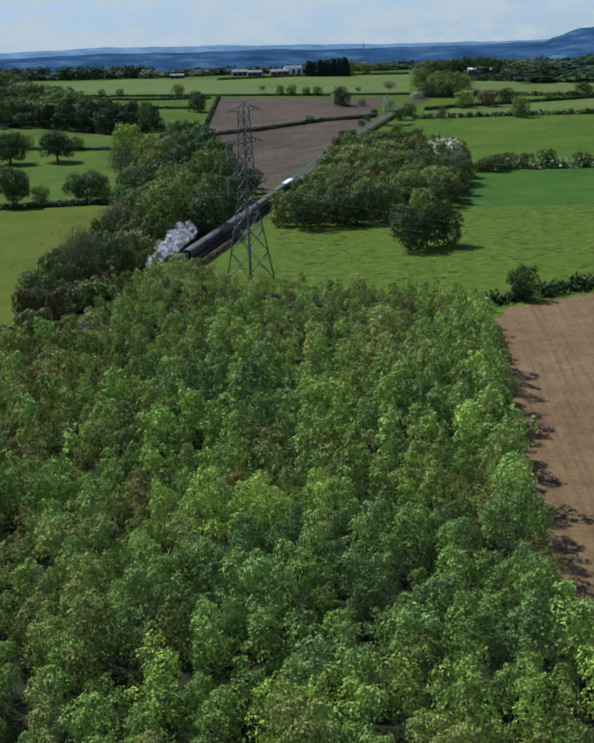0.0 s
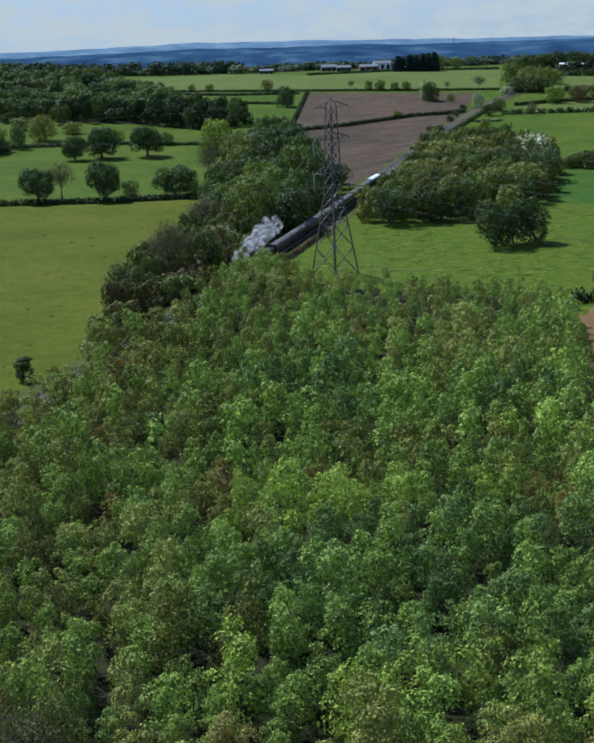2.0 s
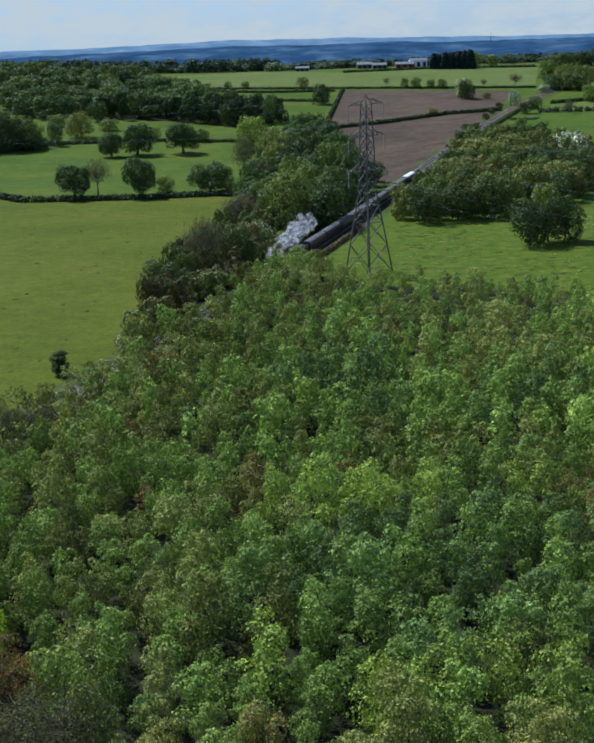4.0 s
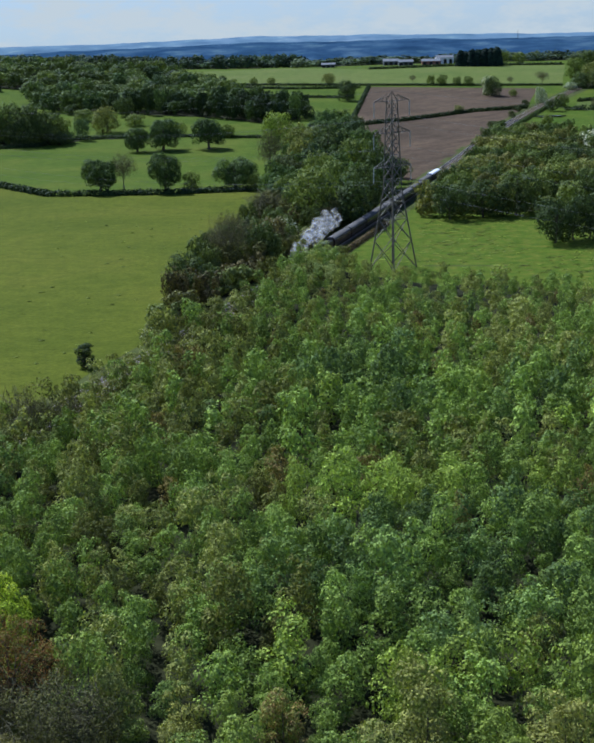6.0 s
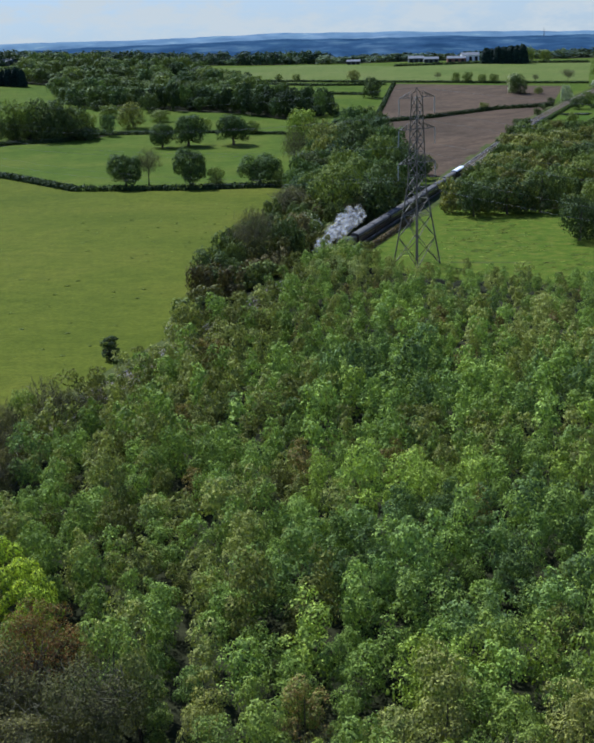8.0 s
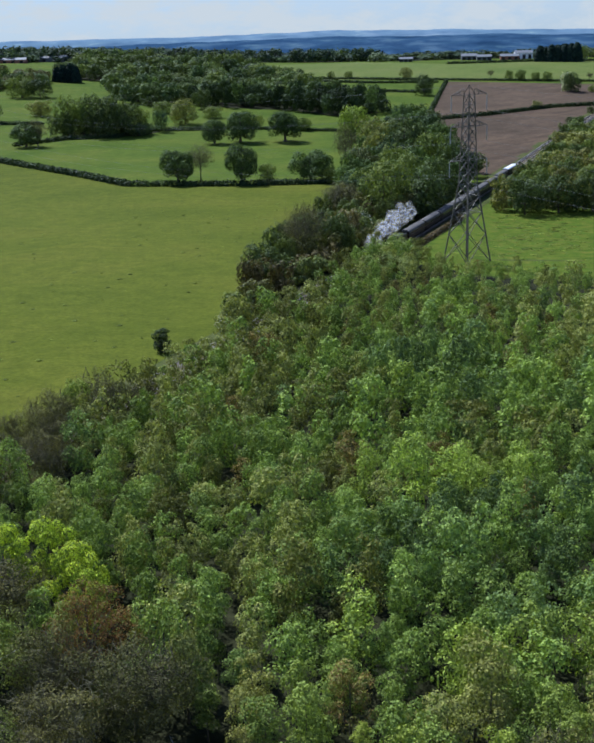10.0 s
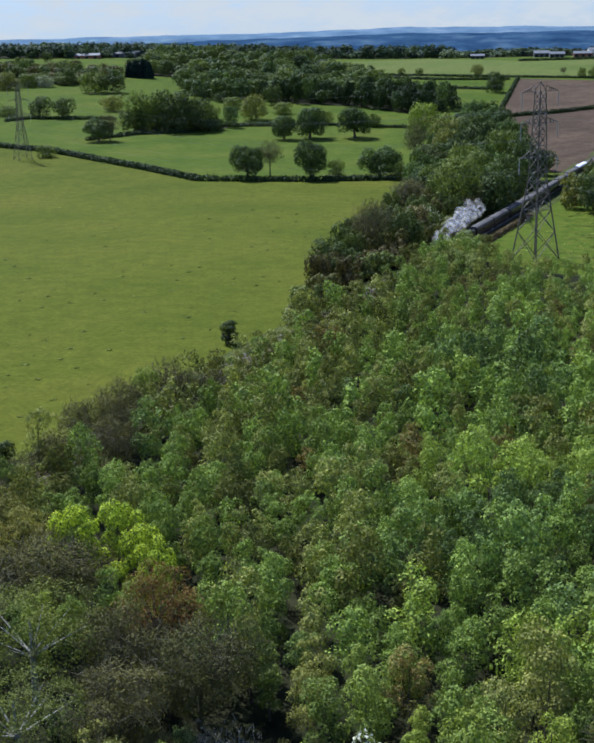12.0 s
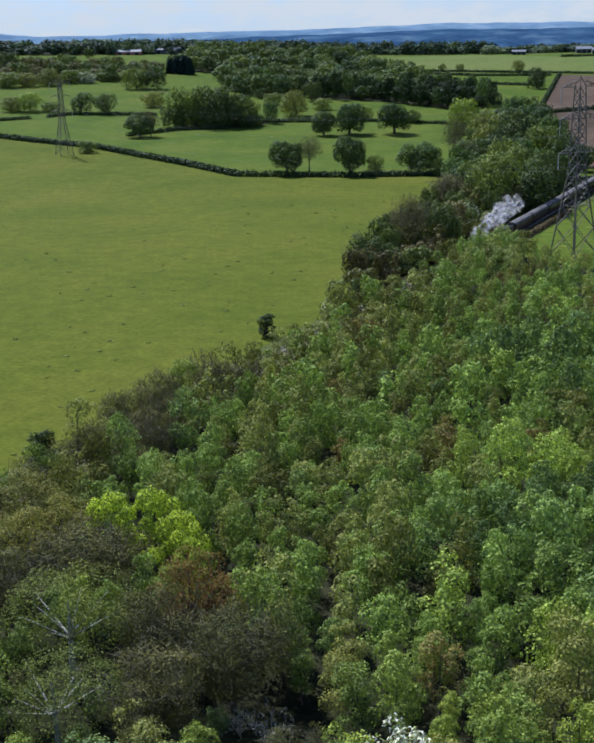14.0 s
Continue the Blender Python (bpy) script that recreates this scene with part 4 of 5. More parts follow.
HT, HD = (0.075, 0.105, 0.03), (0.034, 0.052, 0.019)
hedge([(-700, 716), (-345, 612), (-313, 596), (-270, 578), (-231, 547), (-195, 518), (-162, 487)], 2.6, 3.4, HD, "trimmed green field hedge")
hedge([(-162, 487), (-140, 487), (-111, 488), (-74, 496)], 2.4, 3.4, HD, "trimmed hedge shaded by oaks")
hedge([(-271, 625), (-250, 653), (-224, 662), (-210, 692), (-184, 696), (-150, 706)], 2.2, 3.0, HD, "dark hedge below a copse")
hedge([(-420, 668), (-382, 681), (-366, 693)], 2.0, 2.6, HD, "short length of field hedge")
hedge([(-358, 700), (-349, 714), (-313, 717), (-290, 718)], 2.2, 2.6, HD, "field hedge beneath hedgerow trees")
hedge([(-151, 700), (-132, 700), (-118, 694), (-96, 690)], 1.8, 2.4, HD, "low hedge between pastures")
hedge([(-237, 914), (-179, 1010), (-120, 983), (-60, 982)], 2.0, 3.0, HD, "trimmed dark upland field hedge")
hedge([(-167, 940), (-90, 913), (-60, 905)], 2.0, 3.0, HD, "hedge along a tree belt")
hedge([(-186, 1030), (-101, 1013), (51, 984), (100, 978)], 1.8, 2.6, HD, "straight dark hedge across the upland")
hedge([(-63, 1200), (16, 1226), (123, 1207)], 2.4, 4.0, HD, "far dark hedge below the farm")
hedge([(61, 824), (26, 809), (-15, 767), (-52, 740), (-70, 742)], 2.4, 3.0, HD, "hedge between two ploughed fields")
hedge([(-52, 742), (-53, 990)], 2.0, 2.6, HD, "hedge at the edge of a ploughed field")
hedge([(86, 564), (110, 570), (144, 568), (290, 567)], 4.2, 5.5, HT, "tall overgrown hedge flecked with blossom", blossom=0.12)
hedge([(46, 277), (54, 281), (75, 292), (120, 316), (255, 384)], 3.2, 4.0, HD, "thick dark hedge beside bare soil")
hedge([(87, 810), (124, 813), (206, 817), (330, 818)], 3.0, 4.2, HD, "hedge across green pastures")
hedge([(99, 860), (127, 876), (163, 889), (231, 918), (380, 928)], 2.4, 3.4, HD, "dark hedge between pale pastures")
hedge([(110, 951), (167, 953), (235, 935), (380, 932)], 3.0, 4.5, HD, "far hedge between pale pastures")
hedge([(159, 1102), (262, 1046), (380, 1040)], 4.0, 6.0, HD, "far thick dark field hedge")
hedge([(140, 1140), (262, 1110), (400, 1090)], 3.0, 5.0, HD, "far dark hedge bounding a pasture")
for x, y, w in [(33.9, 722.2, 5.6), (40.3, 732.9, 4.5), (48.7, 775.7, 5.4), (39.3, 684.1, 2.9), (29.1, 687.4, 2.9), (54.4, 803.6, 4.3), (61.3, 835.9, 5.8), (20.5, 647.3, 2.5), (25.8, 668.9, 3.1)]:
    plant(UNIT["deep"][int(y) % 3], x, y, "low dark bush beside the railway fence", "bush", w / 15, y * 30.0, tall=0.9, name="bush")
hedge([(rail_x(y) + 6.5, y) for y in (700, 740, 790, 840)], 1.8, 2.2, HT, "low scrub along the railway")
for x, y, s in ((-34, 310.6, 1.0), (-30.5, 320, 1.05), (-26.5, 311.4, 0.95), (-29.7, 290, 1.0), (-25, 288, 0.9), (-34.5, 288, 0.95), (-38.5, 299, 0.9)):
    plant(near_kinds["pale"][int(-x) % 2], x, y, "pale silvery-green willow at the plantation edge", "tree", s, x * 70.0, tall=0.9)
plant(UNIT["may"][0], -46.5, 360, UNIT_WORDS["may"], "tree", 0.64, 40.0)
plant(UNIT["may"][0], -59.5, 235, UNIT_WORDS["may"], "tree", 0.26, 130.0)
for x, y, s in ((-61, 356, 0.72), (-55, 387, 0.95), (-52, 389, 0.9), (-60, 330, 0.7), (-58, 404, 0.85)):
    plant(UNIT["bare"][0], x, y, UNIT_WORDS["bare"], "tree", s, x * 40.0)
hedge([(rail_x(y) + 6.5, y) for y in (345, 375, 400)], 1.3, 2.0, (0.1, 0.08, 0.045), "brown brambles along the railway bank")

# ---- railway ----
def ribbon(name, a, b, y0, y1, lift, material, label, category, step=8.0, hump=0.0):
    """A strip along the line, from offset a to offset b, with a raised middle."""
    bm = bmesh.new()
    rows = []
    y = y0
    while y <= y1:
        x, dx = rail_x(y), (rail_x(y + 1) - rail_x(y - 1)) / 2
        nx, ny = 1 / math.hypot(1, dx), -dx / math.hypot(1, dx)
        row = []
        for k, up in ((0, 0), (0.18, hump), (0.82, hump), (1, 0)):
            o = a + (b - a) * k
            px, py = x + nx * o, y + ny * o
            row.append(bm.verts.new((px, py, lie(px, py) + lift + up)))
        rows.append(row)
        y += step
    for p, q in zip(rows, rows[1:]):
        for i in range(3):
            bm.faces.new((p[i], p[i + 1], q[i + 1], q[i]))
    return tagged(part(name, bm, material), label, category, kind="structure")


ribbon("railway_bank", -7.2, 8.0, -150, 1180, 0.14, BANK, "rough brown verge beside the railway", "railway verge")
ribbon("ballast_bed", -3.1, 3.1, -150, 1180, 0.17, BALLAST, "brown stone ballast of a double-track railway", "ballast", hump=0.35)


def at_rail(y, off):
    dx = (rail_x(y + 1) - rail_x(y - 1)) / 2
    n = math.hypot(1, dx)
    x = rail_x(y) + off / n
    return x, y - off * dx / n, math.degrees(math.atan2(1, dx)) - 90


for off in (-1.75, 1.75):
    track = thing("railway_track", rail_x(400) + off, 400, "pair of steel rails on sleepers in ballast", "railway track", z=lie(0, 400) + 0.52)
    for side in (-0.7175, 0.7175):
        pairs = []
        for y in range(-150, 1170, 12):
            p = at_rail(y, off + side)
            pairs.append((p[0], p[1], lie(p[0], p[1]) + 0.66))
        v, f = pipe(pairs, 0.085)
        child("rail", mesh_of("rail", v - np.array(track.matrix_basis.translation), f, RAIL), track)
    bm = bmesh.new()
    y = 150.0
    while y < 760:
        x, yy, turn = at_rail(y, off)
        bmesh.ops.create_cube(bm, size=1, matrix=pose(x, yy, lie(x, yy) + 0.53, 0, 0, turn) @ Matrix.Diagonal((2.6, 0.26, 0.14, 1)))
        y += 0.75
    bm.transform(Matrix.Translation(-track.matrix_basis.translation))
    part("sleeper_row", bm, SLEEPER, track)["kind"] = "stuff"


def box(bm, x0, x1, y0, y1, z0, z1, bevel=0.0):
    r = bmesh.ops.create_cube(bm, size=1, matrix=Matrix.Translation(((x0 + x1) / 2, (y0 + y1) / 2, (z0 + z1) / 2)) @ Matrix.Diagonal((x1 - x0, y1 - y0, z1 - z0, 1)))
    if bevel:
        es = {e for v in r["verts"] for e in v.link_edges}
        bmesh.ops.bevel(bm, geom=list(es), offset=bevel, segments=2, affect="EDGES")


def extrude(bm, profile, y0, y1):
    """A closed profile of (x, z) drawn out along y, with end caps."""
    a = [bm.verts.new((x, y0, z)) for x, z in profile]
    b = [bm.verts.new((x, y1, z)) for x, z in profile]
    n = len(profile)
    for i in range(n):
        bm.faces.new((a[i], a[(i + 1) % n], b[(i + 1) % n], b[i]))
    bm.faces.new(a[::-1]), bm.faces.new(b)


def tube(bm, radius, y0, y1, z, x=0.0, segs=16):
    extrude(bm, [(x + radius * math.cos(2 * math.pi * k / segs), z + radius * math.sin(2 * math.pi * k / segs)) for k in range(segs)], y0, y1)


def wheel_set(parent, y, r, gauge=0.72):
    for s in (-1, 1):
        bm = bmesh.new()
        bmesh.ops.create_cone(bm, cap_ends=True, segments=18, radius1=r, radius2=r, depth=0.13, matrix=pose(s * gauge, y, r, 0, 90, 0))
        part("wheel", bm, UNDER, parent)


def coach(roof, label):
    e = new("railway_coach")
    tagged(e, label, "railway coach", "coaches of the train")
    L = 9.7
    bm = bmesh.new()
    extrude(bm, [(-1.36, 1.05), (1.36, 1.05), (1.41, 1.7), (1.38, 2.9), (1.25, 3.15), (-1.25, 3.15), (-1.38, 2.9), (-1.41, 1.7)], -L, L)
    body = part("body", bm, COACH, e)
    bm = bmesh.new()
    extrude(bm, [(1.3 * math.cos(a), 3.12 + 0.62 * math.sin(a)) for a in [math.pi * k / 10 for k in range(11)]], -L - 0.05, L + 0.05)
    part("roof", bm, roof, e)
    for s in (-1, 1):
        for i in range(8):
            y = -L + 1.9 + i * 2.25
            bm = bmesh.new()
            box(bm, s * 1.395 - 0.04, s * 1.395 + 0.04, y - 0.65, y + 0.65, 1.95, 2.8, 0.03)
            part("window", bm, WINDOW, body)
        bm = bmesh.new()
        box(bm, s * 1.40 - 0.03, s * 1.40 + 0.03, -L + 0.1, L - 0.1, 2.84, 3.0)
        part("cantrail", bm, COACH_CREAM, body)
    bm = bmesh.new()
    box(bm, -1.2, 1.2, -L + 0.2, L - 0.2, 0.72, 1.08)
    box(bm, -0.9, 0.9, -2.5, 2.5, 0.35, 0.8, 0.05)
    part("underframe", bm, UNDER, e)
    for y in (-7.1, 7.1):
        bm = bmesh.new()
        for s in (-1, 1):
            box(bm, s * 1.0 - 0.08, s * 1.0 + 0.08, y - 1.7, y + 1.7, 0.4, 0.75, 0.03)
        bogie = part("bogie", bm, UNDER, e)
        for d in (-1.3, 1.3):
            wheel_set(bogie, y + d, 0.46)
    for y in (-L - 0.25, L + 0.25):
        bm = bmesh.new()
        box(bm, -0.55, 0.55, y - 0.3, y + 0.3, 1.1, 3.1, 0.06)
        part("gangway", bm, UNDER, e)
    return e


def engine():
    """A tender engine, smokebox towards -y."""
    e = tagged(new("steam_locomotive"), "black steam locomotive with tender, half hidden behind trees", "locomotive")
    bm = bmesh.new()
    tube(bm, 0.86, -5.6, 1.2, 2.75)
    tube(bm, 0.92, -6.6, -5.2, 2.75)
    part("boiler", bm, LOCO, e, smooth=False)
    bm = bmesh.new()
    bmesh.ops.create_cone(bm, cap_ends=True, segments=16, radius1=0.36, radius2=0.42, depth=0.7, matrix=pose(0, -5.9, 3.85))
    part("chimney", bm, LOCO, e)
    bm = bmesh.new()
    bmesh.ops.create_uvsphere(bm, u_segments=14, v_segments=8, radius=0.42, matrix=pose(0, -2.2, 3.55))
    part("steam_dome", bm, LOCO, e)
    bm = bmesh.new()
    box(bm, -1.25, 1.25, -7.4, 3.6, 1.35, 1.55)
    box(bm, -1.25, 1.25, -7.5, -7.3, 0.8, 1.55)
    part("running_plate", bm, LOCO, e)
    bm = bmesh.new()
    extrude(bm, [(-1.25, 1.55), (1.25, 1.55), (1.3, 3.3), (0.8, 3.75), (0, 3.9), (-0.8, 3.75), (-1.3, 3.3)], 1.2, 3.6)
    part("cab", bm, LOCO, e)
    bm = bmesh.new()
    box(bm, -1.3, 1.3, 4.2, 10.6, 1.2, 3.1, 0.1)
    tender = part("tender", bm, LOCO, e)
    bm = bmesh.new()
    box(bm, -1.0, 1.0, 4.8, 9.0, 3.0, 3.3, 0.15)
    part("coal", bm, UNDER, tender)
    for y, r in ((-6.4, 0.46), (-4.4, 0.9), (-2.4, 0.9), (-0.4, 0.9), (5.2, 0.6), (7.2, 0.6), (9.4, 0.6)):
        wheel_set(tender if y > 5 else e, y, r)
    return e


TRAIN_OFF, TRAIN_REAR = 1.75, 528.0
first = coach(COACH_ROOF, "maroon passenger coach with a grey roof")
last = coach(WHITE, "maroon coach with a pale weathered roof at the rear")
y = TRAIN_REAR - 10
for i in range(9):
    x, yy, turn = at_rail(y, TRAIN_OFF)
    m = pose(x, yy, lie(x, yy) + 0.74, 0, 0, turn)
    if i == 0:
        last.matrix_basis = m
    elif i == 1:
        first.matrix_basis = m
    else:
        copy_thing(first, m)
    y -= 20.3
loco = engine()
y -= 1.5
x, yy, turn = at_rail(y, TRAIN_OFF)
loco.matrix_basis = pose(x, yy, lie(x, yy) + 0.74, 0, 0, turn)

# steam drifting back over the coaches
rng = np.random.default_rng(3)
bm = bmesh.new()
for i in range(120):
    k = (i + rng.random()) / 120
    yy = 317 + 52 * k
    c = Vector((rail_x(yy) - 0.8 - 3.2 * k + rng.normal() * (0.7 + 1.3 * k), yy + rng.normal() * 1.6, 4.4 + 2.8 * k + rng.normal() * (0.5 + 1.0 * k)))
    r = (0.6 + 0.75 * math.sqrt(k)) * rng.uniform(0.4, 1.4)
    for q in (1.0, 0.65):
        for v in bmesh.ops.create_icosphere(bm, subdivisions=2, radius=r * q, matrix=Matrix.Translation(c))["verts"]:
            d = (v.co - c).normalized()
            v.co += d * r * 0.5 * noise.noise(v.co * (1.1 / r) + Vector((i, 0, 0))) + d * r * 0.2 * noise.noise(v.co * (3.0 / r))
plume = part("steam_plume", bm, STEAM, None, smooth=True)
tagged(plume, "ragged white steam trailing above the train", "steam", kind="stuff")


# ---- pylons and lines ----
ARMS = [(27.5, 7.2), (36.4, 7.0), (44.6, 6.8)]


def half_width(z):
    return 4.5 + (1.75 - 4.5) * z / 21 if z < 21 else 1.75 + (1.0 - 1.75) * (z - 21) / 24


def pylon(label):
    e = tagged(new("pylon"), label, "pylon", "power line pylons")
    corner = lambda z, i: (half_width(z) * (1, -1, -1, 1)[i], half_width(z) * (1, 1, -1, -1)[i], z)
    for i in range(4):
        v, f = struts([(corner(0, i), corner(21, i)), (corner(21, i), corner(45, i))], [0.2, 0.15])
        child("leg", mesh_of("leg", v, f, STEEL), e)
    pairs, r = [], []
    levels = [0, 7.5, 13.5, 18, 21, 24.2, 27.5, 30.5, 33.5, 36.4, 39.2, 42, 44.6]
    for a, b in zip(levels, levels[1:]):
        for i in range(4):
            j = (i + 1) % 4
            pairs += [(corner(a, i), corner(b, j)), (corner(a, j), corner(b, i))]
            r += [0.10, 0.10]
            if b >= 13:
                pairs.append((corner(b, i), corner(b, j))), r.append(0.085)
    v, f = struts(pairs, r)
    child("bracing", mesh_of("bracing", v, f, STEEL), e)
    v, f = struts([(corner(44.6, i), (0, 0, 47.2)) for i in range(4)], 0.1)
    child("peak", mesh_of("peak", v, f, STEEL), e)
    for z, reach in ARMS:
        for s in (-1, 1):
            tip = (s * reach, 0, z)
            w = half_width(z)
            pairs = [((s * w, w, z), tip), ((s * w, -w, z), tip), ((s * w, w * 0.9, z + 1.7), tip), ((s * w, -w * 0.9, z + 1.7), tip)]
            for k in (0.3, 0.6):
                a = [np.array(p) + (np.array(tip) - np.array(p)) * k for p, _ in pairs]
                pairs += [(a[0], a[1]), (a[0], a[2]), (a[1], a[3])]
            v, f = struts(pairs, 0.085)
            arm = child("cross_arm", mesh_of("cross_arm", v, f, STEEL), e)
            v, f = tube_along([(s * reach, 0, z - 0.1 - 0.15 * k) for k in range(28)], [0.07 if k % 2 else 0.19 for k in range(28)], 6)
            child("insulator", mesh_of("insulator", v, f, GLASS_INS), arm, "pale insulator string")
    return e


LINE_TURN = 48.7
first_pylon = pylon("tall grey steel lattice pylon standing in pasture")
first_pylon.matrix_basis = pose(-11, 319.5, 0, 0, 0, LINE_TURN)
second = copy_thing(first_pylon, pose(-274, 550, lie(-274, 550), 0, 0, LINE_TURN) @ Matrix.Diagonal((0.8, 0.8, 0.8, 1)))
second["label"] = "distant grey steel lattice pylon by a field hedge"
third = copy_thing(first_pylon, pose(250, 90, 0, 0, 0, LINE_TURN))
fourth = copy_thing(first_pylon, pose(-536, 780, lie(-536, 780), 0, 0, LINE_TURN) @ Matrix.Diagonal((0.8, 0.8, 0.8, 1)))
towers = [third, first_pylon, second, fourth]


def wire(a, b, sag, name="power_cable"):
    pts = []
    for i in range(29):
        k = i / 28
        p = Vector(a).lerp(Vector(b), k)
        p.z -= sag * 4 * k * (1 - k)
        pts.append(p)
    v, f = pipe(pts, 0.024)
    tagged(new(name, mesh_of(name, v, f, WIRE)), "thin sagging aluminium power cable", "power cable", "cables of the power line")


for p, q in zip(towers, towers[1:]):
    for z, reach in ARMS:
        for s in (-1, 1):
            wire(p.matrix_basis @ Vector((s * reach, 0, z - 4.3)), q.matrix_basis @ Vector((s * reach, 0, z - 4.3)), 8.5)
    wire(p.matrix_basis @ Vector((0, 0, 47.2)), q.matrix_basis @ Vector((0, 0, 47.2)), 6.5, "earth_wire")


# ---- far farms ----
def shed(x, y, long, deep, high, turn, roof, wall, label):
    e = thing("farm_shed", x, y, label, "farm building", turn=turn)
    bm = bmesh.new()
    box(bm, -long / 2, long / 2, -deep / 2, deep / 2, -0.5, high)
    part("wall", bm, wall, e)
    for s in (-1, 1):
        bm = bmesh.new()
        h = deep * 0.2
        vs = [(-long / 2 - 0.4, s * (deep / 2 + 0.5), high - 0.1), (long / 2 + 0.4, s * (deep / 2 + 0.5), high - 0.1), (long / 2 + 0.4, 0, high + h), (-long / 2 - 0.4, 0, high + h)]
        lo = [bm.verts.new(v) for v in vs]
        hi = [bm.verts.new((a, b, c + 0.18)) for a, b, c in vs]
        bm.faces.new(lo), bm.faces.new(hi[::-1])
        for i in range(4):
            bm.faces.new((lo[i], lo[(i + 1) % 4], hi[(i + 1) % 4], hi[i]))
        bmesh.ops.recalc_face_normals(bm, faces=bm.faces[:])
        part("roof", bm, roof, e)
    bm = bmesh.new()
    for s in (-1, 1):
        v = [bm.verts.new((s * (long / 2 - 0.02), -deep / 2, high)), bm.verts.new((s * (long / 2 - 0.02), deep / 2, high)), bm.verts.new((s * (long / 2 - 0.02), 0, high + deep * 0.2))]
        w = [bm.verts.new((q.co.x - s * 0.2, q.co.y, q.co.z)) for q in v]
        bm.faces.new(v), bm.faces.new(w[::-1])
        for i in range(3):
            bm.faces.new((v[i], v[(i + 1) % 3], w[(i + 1) % 3], w[i]))
    part("gable", bm, wall, e)
    for i in range(3):
        bm = bmesh.new()
        cx = -long / 3 + i * long / 3
        box(bm, cx - 1.6, cx + 1.6, -deep / 2 - 0.08, -deep / 2 + 0.05, -0.3, high * 0.75)
        part("door", bm, UNDER, e)
    return e


for x, y, lo, dp, hi, tn, rf, wl_, lb in [
        (-46, 1300, 16, 12, 4, 6, ROOF_PALE, WALL_DARK, "long low farm shed with a pale roof"), (-30, 1284, 15, 10, 3.5, 6, ROOF_PALE, WALL_DARK, "low livestock shed with a pale roof"),
        (-4, 1286, 19, 11, 3.5, 4, ROOF_PALE, BRICK, "long brick barn with a pale roof"), (10, 1308, 18, 12, 6, 10, ROOF_PALE, WHITE, "white farm building with a grey roof"),
        (190, 1190, 22, 10, 3.5, 0, WHITE, WHITE, "white-roofed shed below a dark copse"), (-110, 1275, 14, 8, 3, 5, ROOF_PALE, WALL_DARK, "small pale-roofed shed beyond a hedge"),
        (-470, 1215, 34, 12, 4, 12, ROOF_PALE, WALL_DARK, "wide farm shed with a pale roof"), (-500, 1176, 26, 10, 3, 12, ROOF_PALE, BRICK, "long low farm building by trees"),
        (-435, 1250, 22, 10, 3.5, 12, TILE, BRICK, "brick farm range with a tiled roof"), (-412, 1290, 24, 10, 4, 12, ROOF_PALE, WALL_DARK, "pale-roofed farm shed on the crest")]:
    shed(x, y, lo, dp, hi, tn, rf, wl_, lb)


# ---- distance: hills with blue haze in their base colour ----
def ridge(name, dist, foot, tops, rough, material, seed, label):
    """A range of hills round the view: tops are (azimuth to the left in degrees, metres above sea)."""
    az = [a for a, _ in tops]
    zs = [z for _, z in tops]
    bm = bmesh.new()
    cols = []
    n = 260
    for i in range(n + 1):
        a = -44 + 104 * i / n
        top = float(np.interp(a, az, zs)) + rough * noise.noise(Vector((a * 0.55, seed, 0))) + rough * 0.5 * noise.noise(Vector((a * 1.9, seed, 4)))
        col = []
        for k in range(7):
            u = k / 6
            d = foot + (dist - foot) * u
            z = -56 + (top + 56) * ease(u) ** 0.8 + (rough * 0.7 * noise.noise(Vector((a * 1.3, u * 3, seed + 2))) if 0 < k < 6 else 0)
            col.append(bm.verts.new((-math.sin(radians(a)) * d, math.cos(radians(a)) * d, z)))
        cols.append(col)
    for p, q in zip(cols, cols[1:]):
        for k in range(6):
            bm.faces.new((p[k], p[k + 1], q[k + 1], q[k]))
    ob = part(name, bm, material, smooth=True)
    return tagged(ob, label, "hills", kind="structure")


ridge("backdrop_far", 4800, 4300, [(-44, 59), (-20, 64), (-6, 73), (0, 83), (4, 91), (9, 95), (14, 84), (20, 83), (27, 79), (31, 114), (34, 118), (40, 103), (60, 106)], 5, HILL_FAR, 2.0, "horizon hills with the palest haze in their colour")
ridge("backdrop_hills", 4300, 3000, [(-44, 92), (-18, 122), (-13.5, 100), (-12, 64), (-9, 58), (-5, 61), (-2, 59), (0, 67), (4, 67), (9, 71), (12, 66), (15, 63), (19, 56), (24, 51), (30, 54), (60, 63)], 4, HILL_MID, 5.0, "long wooded hills with blue haze in their colour")
ridge("backdrop_vale", 2900, 2400, [(-44, -11), (0, 0), (20, 18), (60, 27)], 5, HILL_NEAR, 8.0, "wooded vale beyond the crest, dark haze blue painted in")

# mast on the far hill
mast = thing("radio_mast", 280, 4250, "slender radio mast on a distant hill", "mast", z=52)
v, f = struts([((0, 0, 0), (0, 0, 20)), ((0, 0, 20), (0, 0, 33))], [1.4, 0.9])
child("shaft", mesh_of("shaft", v, f, STEEL), mast)

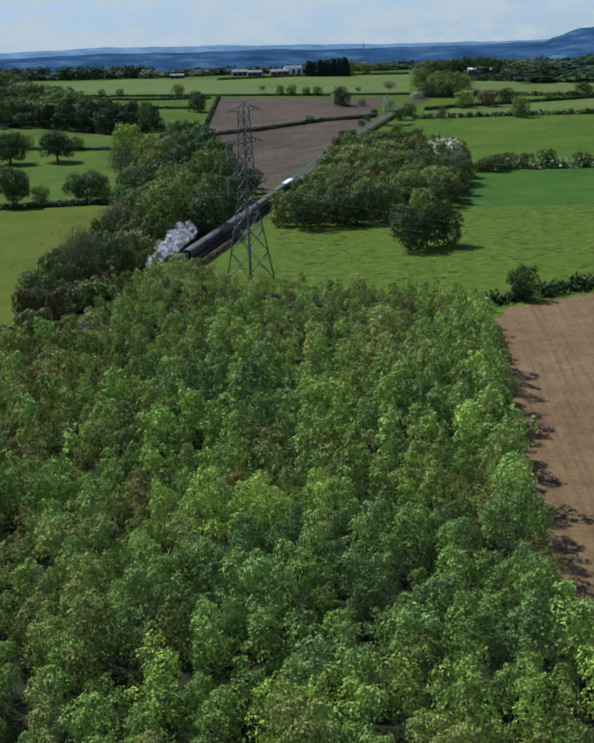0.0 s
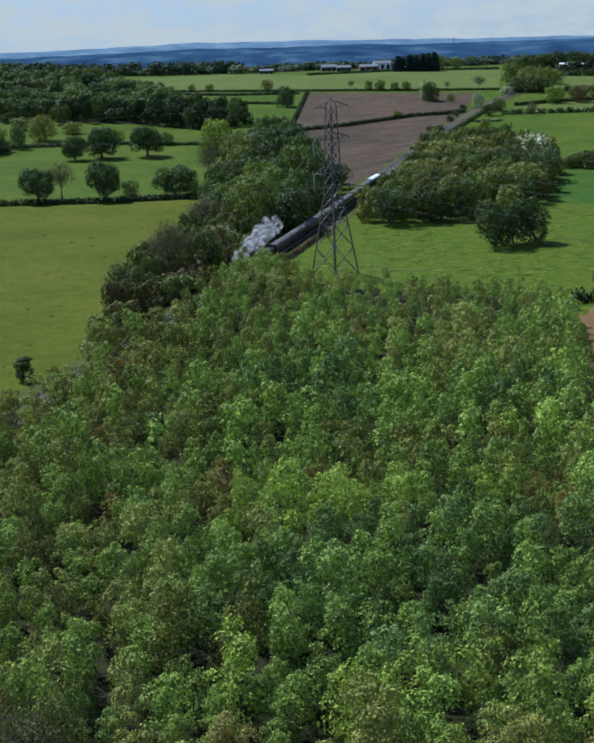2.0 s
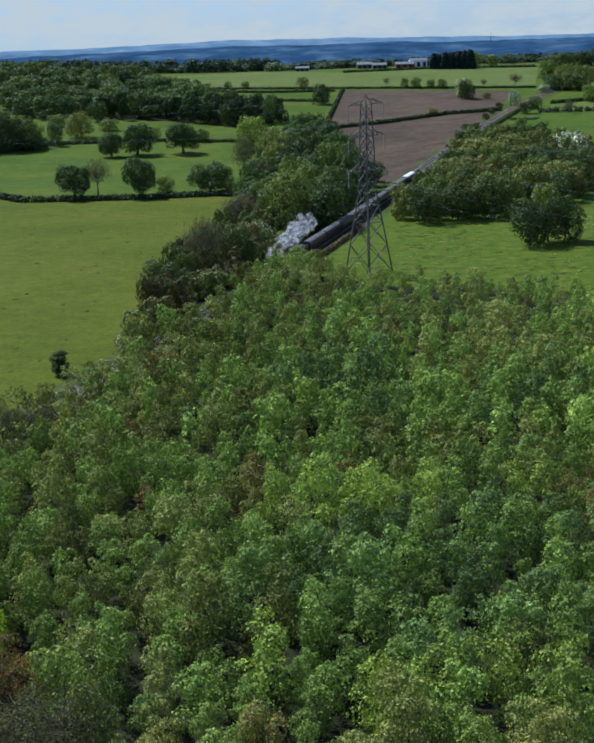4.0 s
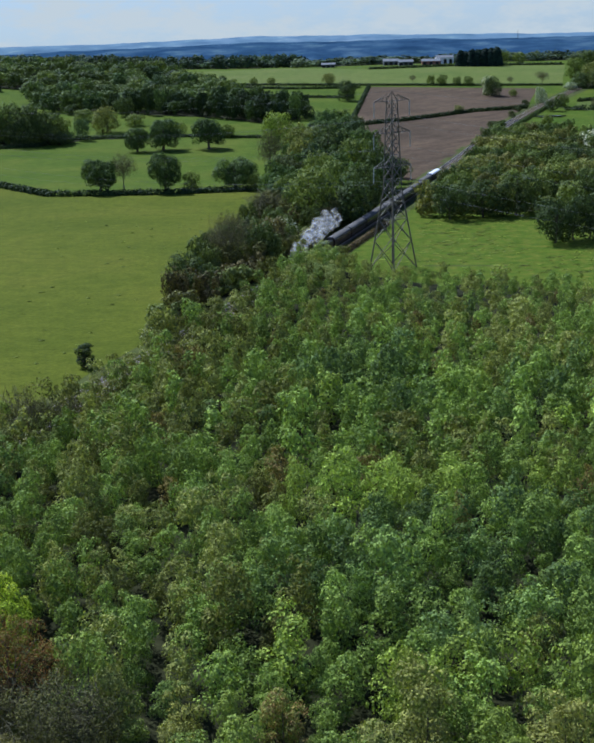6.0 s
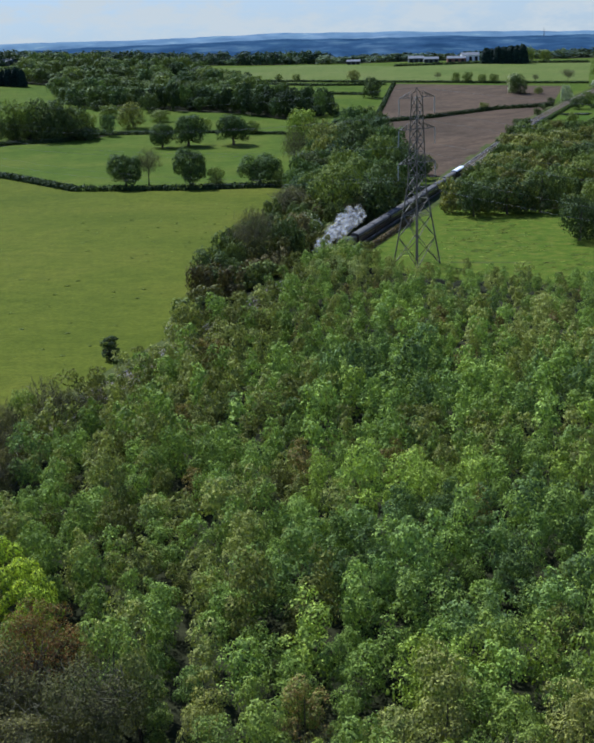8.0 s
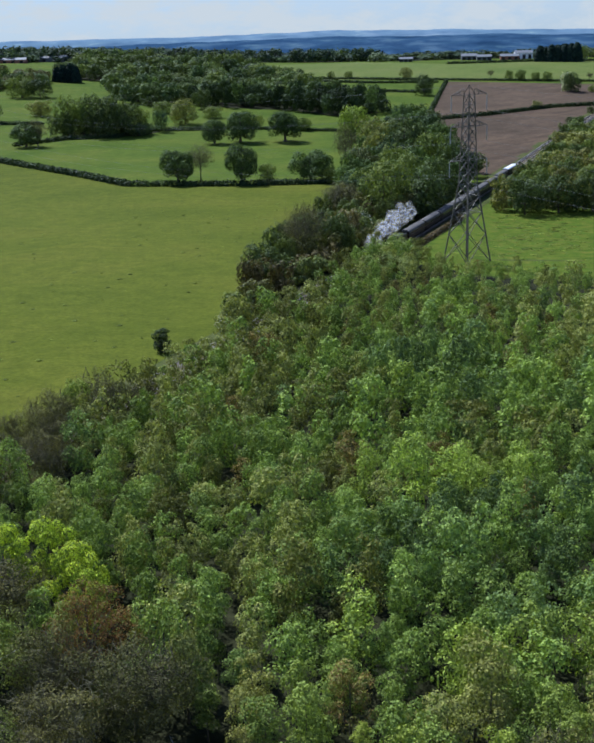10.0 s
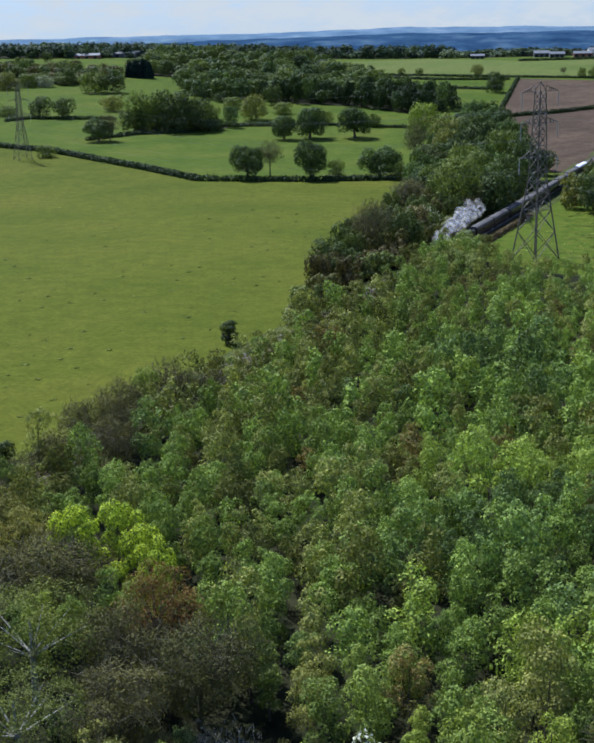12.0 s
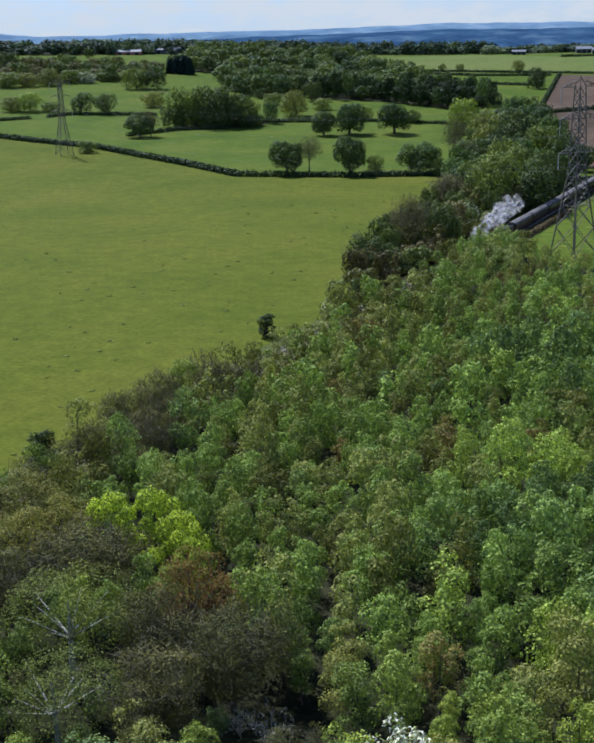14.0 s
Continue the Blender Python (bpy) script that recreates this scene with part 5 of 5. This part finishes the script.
# pond in the pasture by the line
bm = bmesh.new()
bmesh.ops.create_circle(bm, cap_ends=True, segments=28, radius=1)
for v in bm.verts:
    k = 1 + 0.25 * noise.noise(v.co * 2)
    px, py = 72 + v.co.x * 11 * k, 780 + v.co.y * 9 * k
    v.co = (px, py, lie(72, 780) + 0.3)
pond_m, pn, pl, pb = nodes_of("pond_water", 0.08)
pb.inputs["Base Color"].default_value = (0.05, 0.06, 0.05, 1)
tagged(part("pond", bm, pond_m), "shallow grey pond in the pasture", "pond", kind="structure")

# rank tufts in the grazed meadow
rng = np.random.default_rng(11)
vs, cs = [], []
FIELD = [(-80, 140), (-72, 215), (-72, 400), (-76, 480), (-160, 480), (-225, 535), (-300, 560), (-420, 560), (-300, 200), (-150, 60), (-100, 60)]
for x, y in scatter(FIELD, 6.5, rng, 8):
    if noise.noise(Vector((x * 0.03, y * 0.03, 1.7))) + 0.35 * rng.random() < 0.1:
        continue
    r = rng.uniform(0.1, 0.45)
    v = foliage(rng, [(0, 0, 0.05, r), (r * 0.8, 0.2, 0.0, r * 0.7)], 22, r * 0.6, 0.2) * (1.3, 1.3, 0.4)
    vs.append(v + (x, y, 0.08)), cs.append(tinted(rng, len(v) // 3, np.array((0.1, 0.13, 0.016)) * rng.uniform(0.7, 1.15)))
# coarser tussocks in the rough pasture round the pylon
for x, y in scatter([(-20, 330), (0, 306), (48, 284), (75, 298), (200, 362), (200, 440), (70, 446), (50, 410), (0, 414)], 3.2, rng, 16):
    if noise.noise(Vector((x * 0.05, y * 0.05, 6.1))) + 0.5 * rng.random() < 0.05:
        continue
    r = rng.uniform(0.3, 0.9)
    v = foliage(rng, [(0, 0, 0.0, r), (r * 0.8, 0.3, 0.0, r * 0.7)], 30, r * 0.4, 0.1) * (1.6, 1.3, 0.2)
    vs.append(v + (x, y, 0.06)), cs.append(tinted(rng, len(v) // 3, np.array((0.11, 0.14, 0.02)) * rng.uniform(0.5, 1.5)))
v = np.concatenate(vs)
tagged(new("grass_tufts", mesh_of("grass_tufts", v, blades(len(v) // 3), LEAF, np.concatenate(cs))), "rank grass tufts across the grazed meadows", "grass", kind="stuff")
